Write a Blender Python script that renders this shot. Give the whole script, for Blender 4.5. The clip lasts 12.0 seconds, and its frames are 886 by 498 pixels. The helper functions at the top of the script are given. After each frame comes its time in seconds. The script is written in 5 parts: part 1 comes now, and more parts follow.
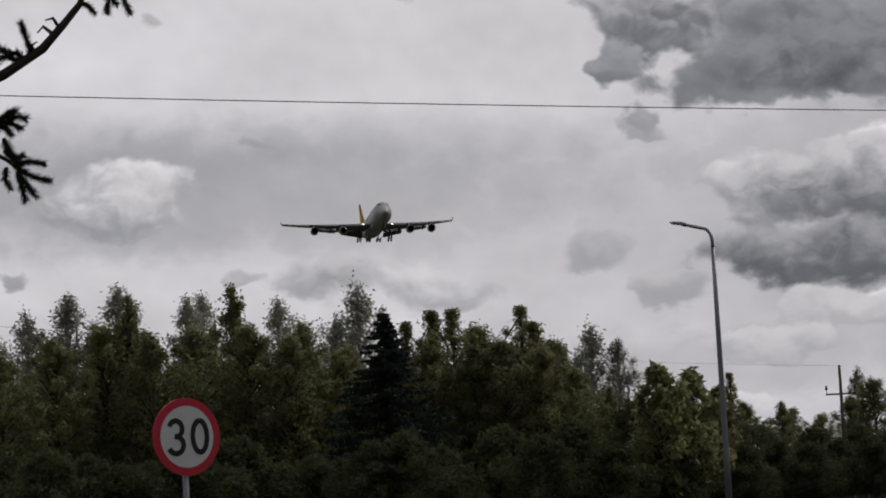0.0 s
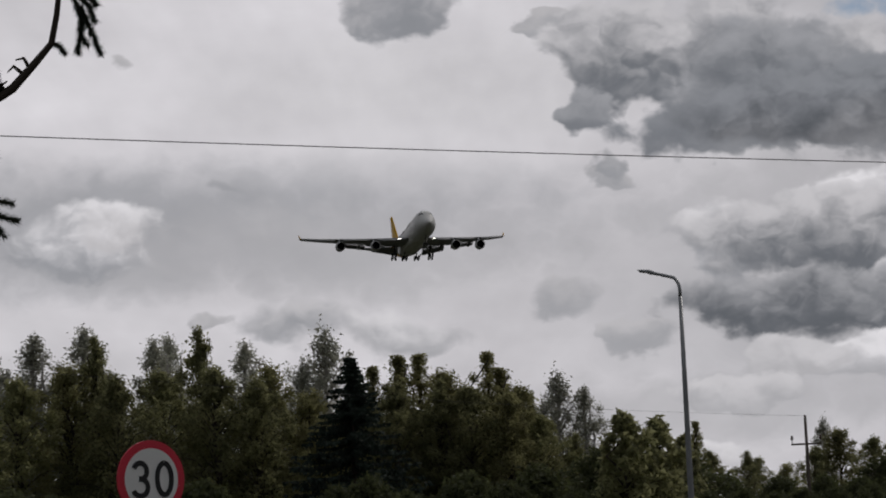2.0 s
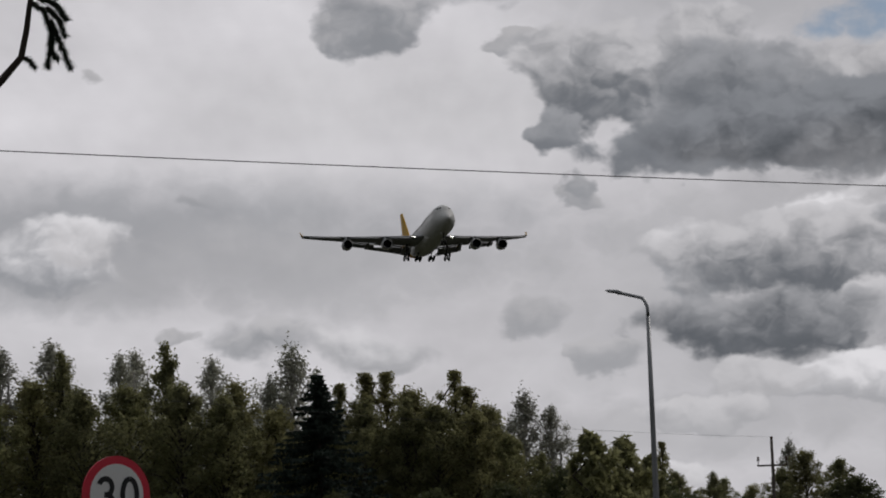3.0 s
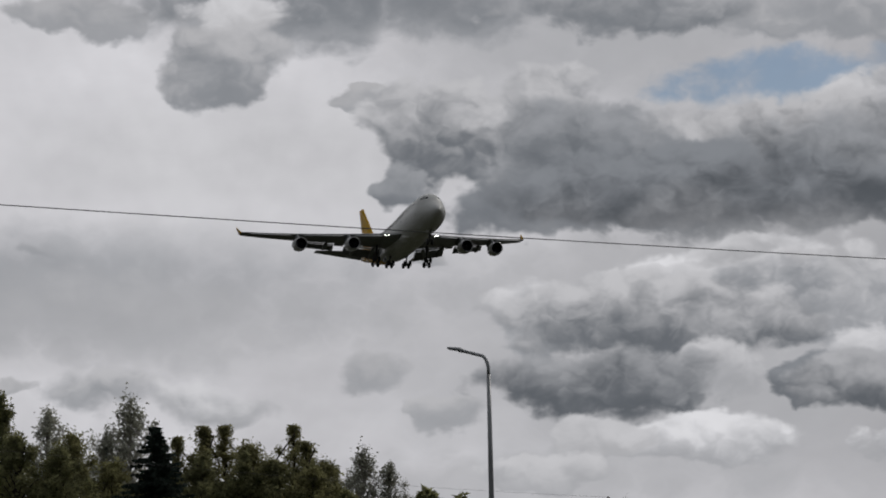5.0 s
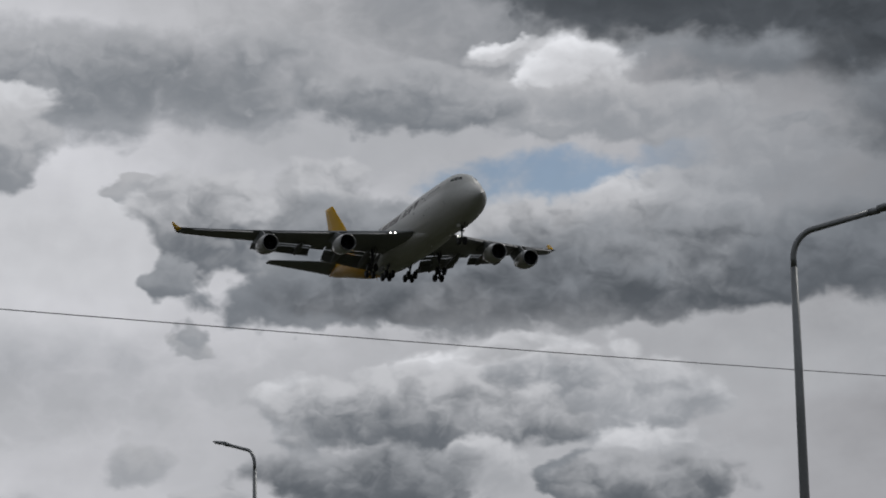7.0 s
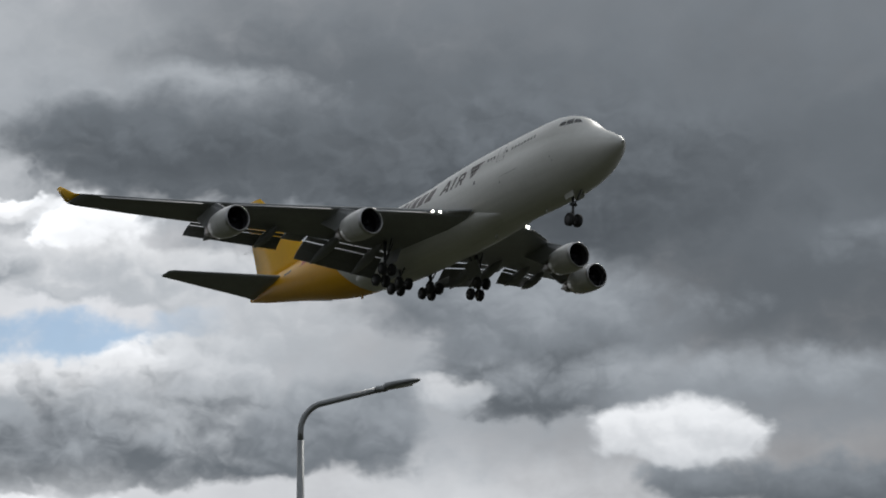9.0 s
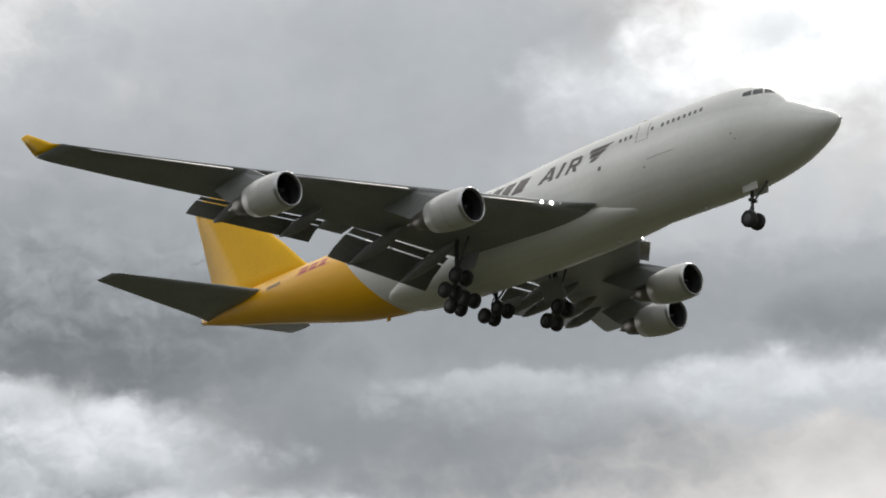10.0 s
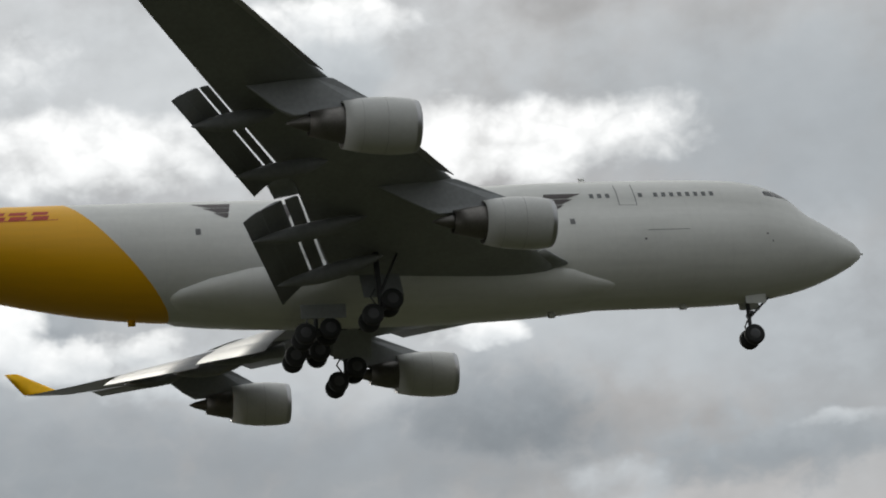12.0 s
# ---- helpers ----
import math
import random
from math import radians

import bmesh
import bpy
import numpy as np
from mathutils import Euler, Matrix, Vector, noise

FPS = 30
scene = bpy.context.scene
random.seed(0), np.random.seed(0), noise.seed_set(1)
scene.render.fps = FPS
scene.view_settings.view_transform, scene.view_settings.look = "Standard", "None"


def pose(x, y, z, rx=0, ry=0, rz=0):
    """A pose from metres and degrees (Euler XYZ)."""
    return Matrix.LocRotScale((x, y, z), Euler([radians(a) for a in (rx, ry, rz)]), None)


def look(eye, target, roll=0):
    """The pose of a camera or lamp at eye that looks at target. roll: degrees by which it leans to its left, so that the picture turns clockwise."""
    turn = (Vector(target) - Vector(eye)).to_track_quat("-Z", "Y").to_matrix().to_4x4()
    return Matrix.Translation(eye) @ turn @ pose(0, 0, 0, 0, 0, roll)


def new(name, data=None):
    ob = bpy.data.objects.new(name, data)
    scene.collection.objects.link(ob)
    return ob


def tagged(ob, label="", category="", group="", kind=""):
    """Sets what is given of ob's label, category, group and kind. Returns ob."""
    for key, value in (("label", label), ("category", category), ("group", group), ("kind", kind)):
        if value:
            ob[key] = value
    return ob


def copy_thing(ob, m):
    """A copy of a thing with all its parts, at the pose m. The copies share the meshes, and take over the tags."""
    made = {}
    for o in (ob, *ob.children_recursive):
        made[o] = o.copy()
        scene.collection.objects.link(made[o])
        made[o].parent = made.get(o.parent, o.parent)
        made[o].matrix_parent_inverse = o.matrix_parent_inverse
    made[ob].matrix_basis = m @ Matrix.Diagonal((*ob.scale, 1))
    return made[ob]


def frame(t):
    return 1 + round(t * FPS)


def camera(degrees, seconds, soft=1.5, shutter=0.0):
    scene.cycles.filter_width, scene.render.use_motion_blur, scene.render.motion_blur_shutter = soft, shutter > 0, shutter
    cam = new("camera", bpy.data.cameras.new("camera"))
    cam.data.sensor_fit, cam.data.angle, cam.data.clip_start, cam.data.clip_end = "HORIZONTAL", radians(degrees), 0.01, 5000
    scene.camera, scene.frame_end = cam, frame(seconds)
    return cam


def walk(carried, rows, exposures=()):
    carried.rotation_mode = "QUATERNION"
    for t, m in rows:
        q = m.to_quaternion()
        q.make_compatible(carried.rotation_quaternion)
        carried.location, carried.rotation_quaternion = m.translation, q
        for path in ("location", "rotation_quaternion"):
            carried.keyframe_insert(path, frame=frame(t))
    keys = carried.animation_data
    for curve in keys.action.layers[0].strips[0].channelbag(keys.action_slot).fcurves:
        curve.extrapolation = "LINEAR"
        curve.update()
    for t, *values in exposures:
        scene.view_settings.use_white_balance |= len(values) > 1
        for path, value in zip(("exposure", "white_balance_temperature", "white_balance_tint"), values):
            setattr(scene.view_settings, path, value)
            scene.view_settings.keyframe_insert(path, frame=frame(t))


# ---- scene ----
# A cargo jet on approach, filmed by a standing person who pans to follow it.


def facing(yaw, pitch, roll):
    return pose(0, 0, 1.6, 90 + pitch, 0, yaw) @ pose(0, 0, 0, 0, 0, roll)


cam = camera(21.45, 12.0, soft=1.9)
walk(cam, [
    (0, facing(-0.00, 5.76, -3.10)),
    (0.5, facing(-0.22, 5.85, -3.00)),
    (1, facing(-0.26, 6.04, -2.85)),
    (1.5, facing(-0.43, 6.47, -2.57)),
    (2, facing(-0.84, 6.83, -2.45)),
    (2.5, facing(-1.12, 7.05, -2.17)),
    (4.5, facing(-4.49, 8.07, -1.62)),
    (5, facing(-5.55, 8.50, -1.25)),
    (5.5, facing(-6.88, 8.88, -1.21)),
    (6, facing(-8.00, 9.13, -1.11)),
    (6.5, facing(-9.58, 9.97, -1.18)),
    (8.3, facing(-17.18, 12.72, -0.81)),
    (8.5, facing(-18.54, 13.21, -0.92)),
    (9, facing(-23.55, 14.65, -0.75)),
    (9.2, facing(-25.42, 15.61, -0.49)),
    (9.5, facing(-29.07, 17.03, -0.30)),
    (9.7, facing(-31.74, 17.60, -0.21)),
    (10, facing(-34.94, 18.16, 0.15)),
    (10.2, facing(-37.11, 18.72, 0.13)),
    (10.5, facing(-43.93, 19.18, -1.08)),
    (10.7, facing(-49.93, 19.46, -1.42)),
    (11, facing(-57.61, 20.12, -0.99)),
    (11.2, facing(-63.27, 20.38, -1.20)),
    (11.5, facing(-75.58, 21.14, -2.51)),
    (11.7, facing(-83.63, 21.63, -3.77)),
    (12, facing(-93.77, 21.53, -4.35)),
], exposures=[
    (0, -0.33, 6500, 13), (4.5, -0.4, 6450, 10), (6.7, -0.36, 6350, 9), (8.3, -0.05, 6300, 8), (8.6, 0.15, 6300, 8), (9.0, 0.35, 6350, 7), (9.6, 1.12, 6450, 6), (10.1, 1.55, 6850, 8), (10.7, 1.32, 7150, 8), (11.0, 1.1, 7350, 7), (11.3, 0.75, 7250, 7), (11.6, 0.85, 7000, 7), (12.0, 0.95, 6600, 6),])

# ---- world: broken overcast over a clear sky ----
SUN_U, SUN_EL = 52.0, 42.0          # degrees to the right of +y, and up
OVERCAST = 0.125                    # radiance of the unseen cover at the horizon
world = bpy.data.worlds.new("overcast_sky")
scene.world = world
world.use_nodes = True
wt = world.node_tree
wt.nodes.clear()


def wnode(kind, **props):
    n = wt.nodes.new(kind)
    for k, v in props.items():
        if k == "op":
            n.operation = v
        elif k == "inp":
            for i, x in v.items():
                if hasattr(x, "is_output"):
                    wt.links.new(x, n.inputs[i])
                else:
                    n.inputs[i].default_value = x
    return n


def wmath(op, a, b=0.0, c=0.0, clamp=False):
    n = wnode("ShaderNodeMath", op=op, inp={0: a, 1: b, 2: c})
    n.use_clamp = clamp
    return n.outputs[0]


def wvec(op, a, b=(0, 0, 0), c=(0, 0, 0)):
    n = wnode("ShaderNodeVectorMath", op=op, inp={0: a, 1: b})
    if op == "MULTIPLY_ADD":
        if hasattr(c, "is_output"):
            wt.links.new(c, n.inputs[2])
        else:
            n.inputs[2].default_value = c
    return n.outputs["Value"] if op in ("DOT_PRODUCT", "LENGTH") else n.outputs["Vector"]


def wrange(x, lo, hi, a=0.0, b=1.0):
    n = wt.nodes.new("ShaderNodeMapRange")
    n.interpolation_type, n.clamp = "SMOOTHSTEP", False
    wt.links.new(x, n.inputs[0])
    for i, v in enumerate((lo, hi, a, b)):
        if hasattr(v, "is_output"):
            wt.links.new(v, n.inputs[i + 1])
        else:
            n.inputs[i + 1].default_value = v
    return n.outputs[0]


def wmix(f, a, b):
    n = wt.nodes.new("ShaderNodeMix")
    n.data_type = "RGBA"
    for i, x in ((0, f), (6, a), (7, b)):
        if hasattr(x, "is_output"):
            wt.links.new(x, n.inputs[i])
        elif i == 0:
            n.inputs[i].default_value = x
        else:
            n.inputs[i].default_value = (*x, 1)
    return n.outputs[2]


def wnoise(vec, scale, detail, rough=0.55, lac=2.0):
    n = wnode("ShaderNodeTexNoise", inp={0: vec})
    n.noise_dimensions = "2D"
    n.inputs["Scale"].default_value, n.inputs["Detail"].default_value = scale, detail
    n.inputs["Roughness"].default_value, n.inputs["Lacunarity"].default_value = rough, lac
    return n


coord = wt.nodes.new("ShaderNodeTexCoord").outputs["Generated"]
sep = wnode("ShaderNodeSeparateXYZ", inp={0: coord}).outputs
az = wmath("MULTIPLY", wmath("ARCTAN2", sep[0], sep[1]), 57.29578)
el = wmath("MULTIPLY", wmath("ARCSINE", sep[2]), 57.29578)
flat = wnode("ShaderNodeCombineXYZ", inp={0: az, 1: el}).outputs[0]
wide = wvec("MULTIPLY", flat, (0.85, 1.15, 0))
w1 = wvec("SUBTRACT", wnoise(wide, 0.55, 4, 0.55).outputs["Color"], (0.5, 0.5, 0.5))
place = wvec("MULTIPLY_ADD", w1, (1.5, 1.1, 0), flat)


def heaps(vec):
    """Rounded heaps upon heaps, as cumulus has."""
    n = wt.nodes.new("ShaderNodeTexVoronoi")
    n.voronoi_dimensions, n.feature, n.normalize = "2D", "F1", False
    wt.links.new(vec, n.inputs["Vector"])
    n.inputs["Scale"].default_value, n.inputs["Detail"].default_value = 0.80, 2.0
    n.inputs["Roughness"].default_value, n.inputs["Lacunarity"].default_value = 0.42, 2.4
    return wmath("SUBTRACT", 0.80, n.outputs["Distance"])


bent = wvec("MULTIPLY_ADD", wvec("SUBTRACT", wnoise(wide, 0.9, 3, 0.55).outputs["Color"], (0.5, 0.5, 0.5)), (1.1, 1.1, 0), wide)
knobs = heaps(bent)
lit = wmath("SUBTRACT", knobs, heaps(wvec("ADD", bent, (0.13, 0.26, 0))))
puff = wmath("SUBTRACT", wnoise(wide, 0.38, 4, 0.5).outputs["Fac"], 0.5)
fine = wmath("SUBTRACT", wnoise(wide, 1.5, 4, 0.5).outputs["Fac"], 0.5)
# the cover grows thicker and smoother towards the right
crisp = wrange(az, 20, 36, 1.0, 0.5)
edge = wmath("MULTIPLY_ADD", knobs, 0.62, wmath("MULTIPLY_ADD", puff, 1.5, wmath("MULTIPLY", fine, 0.45)))
grain = wmath("MULTIPLY", wmath("MULTIPLY_ADD", lit, 0.62, wmath("MULTIPLY_ADD", fine, 0.28, wmath("MULTIPLY", puff, 0.8))), crisp)
# the outlines are frayed by the same heaps
frayed = wnode("ShaderNodeCombineXYZ", inp={0: wmath("MULTIPLY", grain, 0.10), 1: wmath("MULTIPLY", edge, 0.06)}).outputs[0]
place = wvec("ADD", place, frayed)


def grey(v):
    """Cloud of radiance v: the darker, the bluer."""
    k = max(0.0, min(1.0, (0.55 - v) / 0.5))
    return (v * (1.0 - 0.10 * k), v * (0.99 + 0.01 * k), v * (1.015 + 0.12 * k))


# under everything a thin light sheet, dimmer where the cover is thick
shine = wmath("MULTIPLY_ADD", puff, 0.12, wrange(az, 6, 33, 0.75, 0.24))
streak = wnoise(wvec("MULTIPLY", flat, (0.45, 1.6, 0)), 0.2, 4, 0.5).outputs["Fac"]
shine = wmath("MULTIPLY", shine, wmath("MULTIPLY_ADD", streak, 0.4, 0.8))
sky = wmix(shine, (0, 0, 0), (1.0, 0.985, 1.02))
nishita = wt.nodes.new("ShaderNodeTexSky")
nishita.sky_type, nishita.sun_disc = "NISHITA", False
nishita.sun_elevation, nishita.sun_rotation = radians(SUN_EL), radians(SUN_U)
blue = wmix(0.07, (0, 0, 0), nishita.outputs[0])


def one_cloud():
    """The node group of one cloud, laid over the sky behind it: its place and size come in as scale and shift."""
    global wt
    tree, outer = bpy.data.node_groups.new("one_cloud", "ShaderNodeTree"), wt
    for name, kind in (("sky", "Color"), ("place", "Vector"), ("edge", "Float"), ("grain", "Float"), ("scale", "Vector"), ("shift", "Vector"), ("bulge", "Float"),
                       ("low", "Float"), ("high", "Float"), ("force", "Float"), ("foot", "Color"), ("head", "Color")):
        tree.interface.new_socket(name, in_out="INPUT", socket_type="NodeSocket" + kind)
    tree.interface.new_socket("sky", in_out="OUTPUT", socket_type="NodeSocketColor")
    wt = tree
    g = wt.nodes.new("NodeGroupInput").outputs
    v = wvec("MULTIPLY_ADD", g["place"], g["scale"], g["shift"])
    inside = wmath("SUBTRACT", wmath("MULTIPLY_ADD", g["edge"], g["bulge"], 1.0), wvec("DOT_PRODUCT", v, v))
    cover = wrange(inside, g["low"], g["high"], 0.0, g["force"])
    up = wvec("DOT_PRODUCT", v, (0, 0.62, 0))
    tone = wmix(wrange(wmath("ADD", up, g["grain"]), -0.55, 0.75), g["foot"], g["head"])
    wt.links.new(wmix(cover, g["sky"], tone), wt.nodes.new("NodeGroupOutput").inputs[0])
    wt = outer
    return tree


CLOUD = one_cloud()


def lay(u, e, ru, re, head, foot, soft, force):
    global sky
    n = wt.nodes.new("ShaderNodeGroup")
    n.node_tree = CLOUD
    i = n.inputs
    for name, value in (("sky", sky), ("place", place), ("edge", edge), ("grain", grain), ("head", head), ("foot", foot)):
        if hasattr(value, "is_output"):
            wt.links.new(value, i[name])
        else:
            i[name].default_value = (*value, 1)
    i["scale"].default_value, i["shift"].default_value = (1 / ru, 1 / re, 0), (-u / ru, -e / re, 0)
    i["bulge"].default_value, i["force"].default_value = max(0.4, min(1.6, 1.05 / re ** 0.5)), force
    i["low"].default_value, i["high"].default_value = -0.5 * soft, 1.15 * soft
    sky = n.outputs[0]


def cloud(u, e, ru, re, top, base, soft, force):
    """A cloud: degrees right, degrees up, half width, half height, radiance of its head and of its foot."""
    lay(u, e, ru, re, grey(top * 1.03), grey(base * 0.97), soft, force)


def clear(u, e, ru, re, soft, force):
    """A gap that lets the clear sky through."""
    lay(u, e, ru, re, blue, blue, soft, force)


cloud(-6.22, 7.59, 11.66, 1.69, 0.418, 0.418, 1.0, 0.95); cloud(6.95, 2.61, 7.48, 0.89, 0.519, 0.519, 1.0, 0.7)
cloud(1.91, 10.92, 7.61, 1.24, 0.663, 0.663, 1.0, 0.6); cloud(-10.06, 3.50, 8.91, 1.07, 0.617, 0.617, 1.0, 0.5)
cloud(-1.93, 6.65, 7.52, 1.24, 0.537, 0.537, 1.0, 0.6); cloud(0.13, 10.49, 5.97, 2.13, 0.794, 0.794, 1.0, 0.4)
cloud(10.21, 18.01, 9.72, 3.20, 0.570, 0.570, 1.0, 0.95); cloud(9.58, 14.03, 6.05, 2.67, 0.492, 0.492, 1.0, 0.8)
cloud(21.47, 8.20, 12.58, 1.60, 0.509, 0.509, 1.0, 0.8); cloud(25.06, 11.39, 7.62, 2.31, 0.285, 0.285, 1.0, 0.8)
cloud(24.56, 18.24, 16.85, 4.98, 0.129, 0.129, 1.0, 0.9); cloud(31.65, 15.66, 6.46, 5.34, 0.106, 0.106, 1.0, 0.8)
cloud(13.16, 18.51, 4.50, 3.20, 0.372, 0.372, 1.0, 0.8); cloud(32.39, 11.10, 4.71, 1.24, 0.209, 0.209, 1.0, 0.7)
cloud(29.32, 20.36, 17.07, 5.34, 0.160, 0.160, 1.0, 0.6); cloud(21.34, 18.04, 7.11, 1.96, 0.110, 0.110, 1.0, 0.8)
cloud(34.94, 13.49, 8.78, 1.96, 0.102, 0.102, 1.0, 0.9); cloud(37.17, 16.02, 5.55, 1.60, 0.197, 0.197, 1.0, 0.6)
cloud(32.17, 23.25, 10.84, 1.60, 0.170, 0.170, 1.0, 0.7); cloud(43.14, 18.29, 5.62, 2.13, 0.193, 0.193, 1.0, 0.7)
cloud(27.32, 15.67, 7.94, 1.60, 0.126, 0.126, 1.0, 0.9); cloud(38.76, 15.80, 7.76, 1.42, 0.135, 0.135, 1.0, 0.9)
cloud(35.03, 22.42, 5.39, 3.20, 0.159, 0.159, 1.0, 0.8); cloud(38.35, 16.73, 12.07, 1.60, 0.115, 0.115, 1.0, 0.9)
cloud(45.55, 16.53, 3.71, 1.24, 0.103, 0.103, 1.0, 0.8); cloud(54.90, 16.57, 16.70, 2.31, 0.146, 0.146, 1.0, 0.9)
cloud(51.18, 22.46, 6.74, 2.85, 0.307, 0.307, 1.0, 0.8); cloud(65.70, 17.07, 6.51, 1.42, 0.188, 0.188, 1.0, 0.8)
cloud(74.30, 20.37, 18.97, 4.62, 0.285, 0.285, 1.0, 0.8); cloud(74.18, 17.20, 18.62, 1.96, 0.207, 0.207, 1.0, 0.9)
cloud(68.43, 19.65, 4.91, 1.60, 0.397, 0.397, 1.0, 0.7); cloud(72.69, 15.32, 16.60, 1.07, 0.160, 0.160, 1.0, 0.7)
cloud(86.75, 26.28, 10.31, 3.02, 0.355, 0.355, 1.0, 0.8); cloud(102.60, 24.42, 8.20, 2.67, 0.248, 0.248, 1.0, 0.8)
cloud(103.98, 18.86, 3.76, 3.91, 0.203, 0.203, 1.0, 0.7); cloud(92.33, 18.87, 6.58, 2.13, 0.316, 0.316, 1.0, 0.6)
cloud(104.35, 23.21, 4.26, 2.31, 0.214, 0.214, 1.0, 0.7); cloud(100.42, 19.28, 6.59, 2.13, 0.273, 0.273, 1.0, 0.8)
cloud(89.28, 16.42, 11.12, 1.42, 0.177, 0.177, 1.0, 0.8); clear(14.63, 12.29, 3.22, 0.57, 0.8, 0.8)
clear(17.15, 12.93, 1.12, 0.47, 0.8, 0.8); clear(13.52, 12.36, 2.38, 0.57, 0.8, 0.8)
clear(83.08, 19.91, 1.16, 0.68, 1.28, 0.3); cloud(-8.23, 7.25, 1.65, 0.79, 0.828, 0.383, 0.7, 1.0)
cloud(-7.18, 7.69, 0.97, 0.48, 0.810, 0.610, 0.7, 1.0); cloud(-4.59, 8.38, 0.58, 0.19, 0.473, 0.430, 0.7, 1.0)
cloud(3.69, 5.56, 0.99, 0.55, 0.560, 0.442, 0.7, 1.0); cloud(-2.73, 5.08, 1.44, 0.66, 0.610, 0.412, 0.7, 1.0)
cloud(-0.18, 4.79, 1.58, 0.49, 0.726, 0.479, 0.7, 1.0); cloud(5.63, 4.48, 0.99, 0.34, 0.546, 0.418, 0.7, 1.0)
cloud(-10.73, 5.59, 0.33, 0.19, 0.442, 0.412, 0.7, 1.0); cloud(7.93, 3.10, 1.30, 0.44, 0.663, 0.473, 0.7, 1.0)
cloud(9.61, 3.81, 1.30, 0.44, 0.663, 0.442, 0.7, 1.0); cloud(7.49, 1.59, 0.89, 0.30, 0.810, 0.632, 0.7, 1.0)
cloud(-6.95, 11.59, 0.28, 0.19, 0.574, 0.539, 0.7, 1.0); cloud(-4.94, 5.26, 0.62, 0.16, 0.574, 0.519, 0.7, 1.0)
cloud(3.68, 14.46, 6.50, 1.03, 0.609, 0.374, 0.7, 1.0); cloud(10.07, 14.47, 4.52, 0.71, 0.594, 0.374, 0.7, 1.0)
cloud(15.69, 14.07, 3.67, 0.82, 0.537, 0.397, 0.45, 1.0); cloud(-3.47, 14.26, 1.98, 0.57, 0.537, 0.445, 0.45, 1.0)
cloud(0.14, 13.09, 1.47, 1.16, 0.565, 0.341, 0.35, 1.0); cloud(3.65, 12.19, 0.67, 0.25, 0.537, 0.457, 0.45, 1.0)
cloud(2.81, 15.13, 6.09, 1.16, 0.483, 0.286, 0.6, 1.0); cloud(10.19, 14.39, 2.97, 0.82, 0.483, 0.268, 0.45, 1.0)
cloud(17.46, 15.55, 4.26, 0.55, 0.483, 0.347, 0.7, 1.0); cloud(20.15, 13.55, 0.91, 0.27, 0.337, 0.250, 0.45, 1.0)
cloud(15.19, 15.25, 1.56, 0.52, 1.097, 0.966, 0.6, 1.0); cloud(12.79, 15.69, 0.71, 0.19, 0.966, 0.872, 0.6, 1.0)
cloud(0.57, 14.28, 1.13, 0.41, 0.741, 0.623, 0.7, 1.0); cloud(8.29, 11.49, 1.88, 1.23, 0.631, 0.253, 0.3, 1.0)
cloud(5.61, 11.34, 1.88, 1.30, 0.631, 0.211, 0.3, 1.0); cloud(4.32, 10.04, 0.67, 0.68, 0.397, 0.253, 0.4, 1.0)
cloud(9.94, 10.20, 3.20, 1.50, 0.409, 0.211, 0.4, 1.0); cloud(16.66, 11.29, 2.51, 1.30, 0.718, 0.211, 0.3, 1.0)
cloud(14.13, 10.32, 4.73, 1.71, 0.609, 0.146, 0.35, 1.0); cloud(8.52, 9.41, 3.61, 0.62, 0.290, 0.236, 0.45, 1.0)
cloud(11.60, 9.39, 2.63, 0.82, 0.290, 0.180, 0.45, 1.0); cloud(4.99, 8.35, 0.58, 0.27, 0.537, 0.457, 0.45, 1.0)
cloud(5.03, 8.67, 0.42, 0.41, 0.483, 0.391, 0.45, 1.0); cloud(16.61, 10.21, 5.00, 1.37, 0.385, 0.129, 0.45, 1.0)
cloud(9.23, 11.01, 1.95, 1.09, 0.385, 0.201, 0.45, 1.0); cloud(11.73, 9.81, 4.58, 1.03, 0.285, 0.114, 0.45, 1.0)
cloud(12.30, 5.85, 8.58, 3.38, 0.510, 0.510, 1.0, 0.85); cloud(13.35, 7.95, 3.18, 0.55, 0.912, 0.631, 0.6, 1.0)
cloud(15.78, 6.96, 2.21, 1.23, 0.686, 0.397, 0.35, 1.0); cloud(7.89, 6.66, 1.07, 1.03, 0.752, 0.397, 0.35, 1.0)
cloud(12.64, 7.56, 3.31, 0.55, 0.718, 0.352, 0.35, 1.0); cloud(10.81, 6.65, 3.86, 1.16, 0.639, 0.195, 0.35, 1.0)
cloud(11.87, 5.31, 2.20, 0.68, 0.670, 0.490, 0.4, 1.0); cloud(9.24, 5.18, 2.88, 0.93, 0.445, 0.159, 0.4, 1.0)
cloud(16.67, 5.83, 1.65, 0.55, 0.752, 0.490, 0.5, 1.0); cloud(14.33, 5.03, 0.96, 0.57, 0.320, 0.211, 0.35, 1.0)
cloud(16.36, 4.89, 2.27, 0.82, 0.490, 0.159, 0.45, 1.0); cloud(11.82, 3.74, 1.85, 0.57, 0.857, 0.490, 0.45, 1.0)
cloud(9.48, 3.86, 1.17, 0.49, 0.670, 0.537, 0.45, 1.0); cloud(16.57, 3.60, 1.30, 0.44, 0.875, 0.490, 0.45, 1.0)
cloud(7.94, 3.08, 1.30, 0.41, 0.654, 0.510, 0.45, 1.0); cloud(5.49, 4.57, 0.85, 0.33, 0.579, 0.457, 0.45, 1.0)
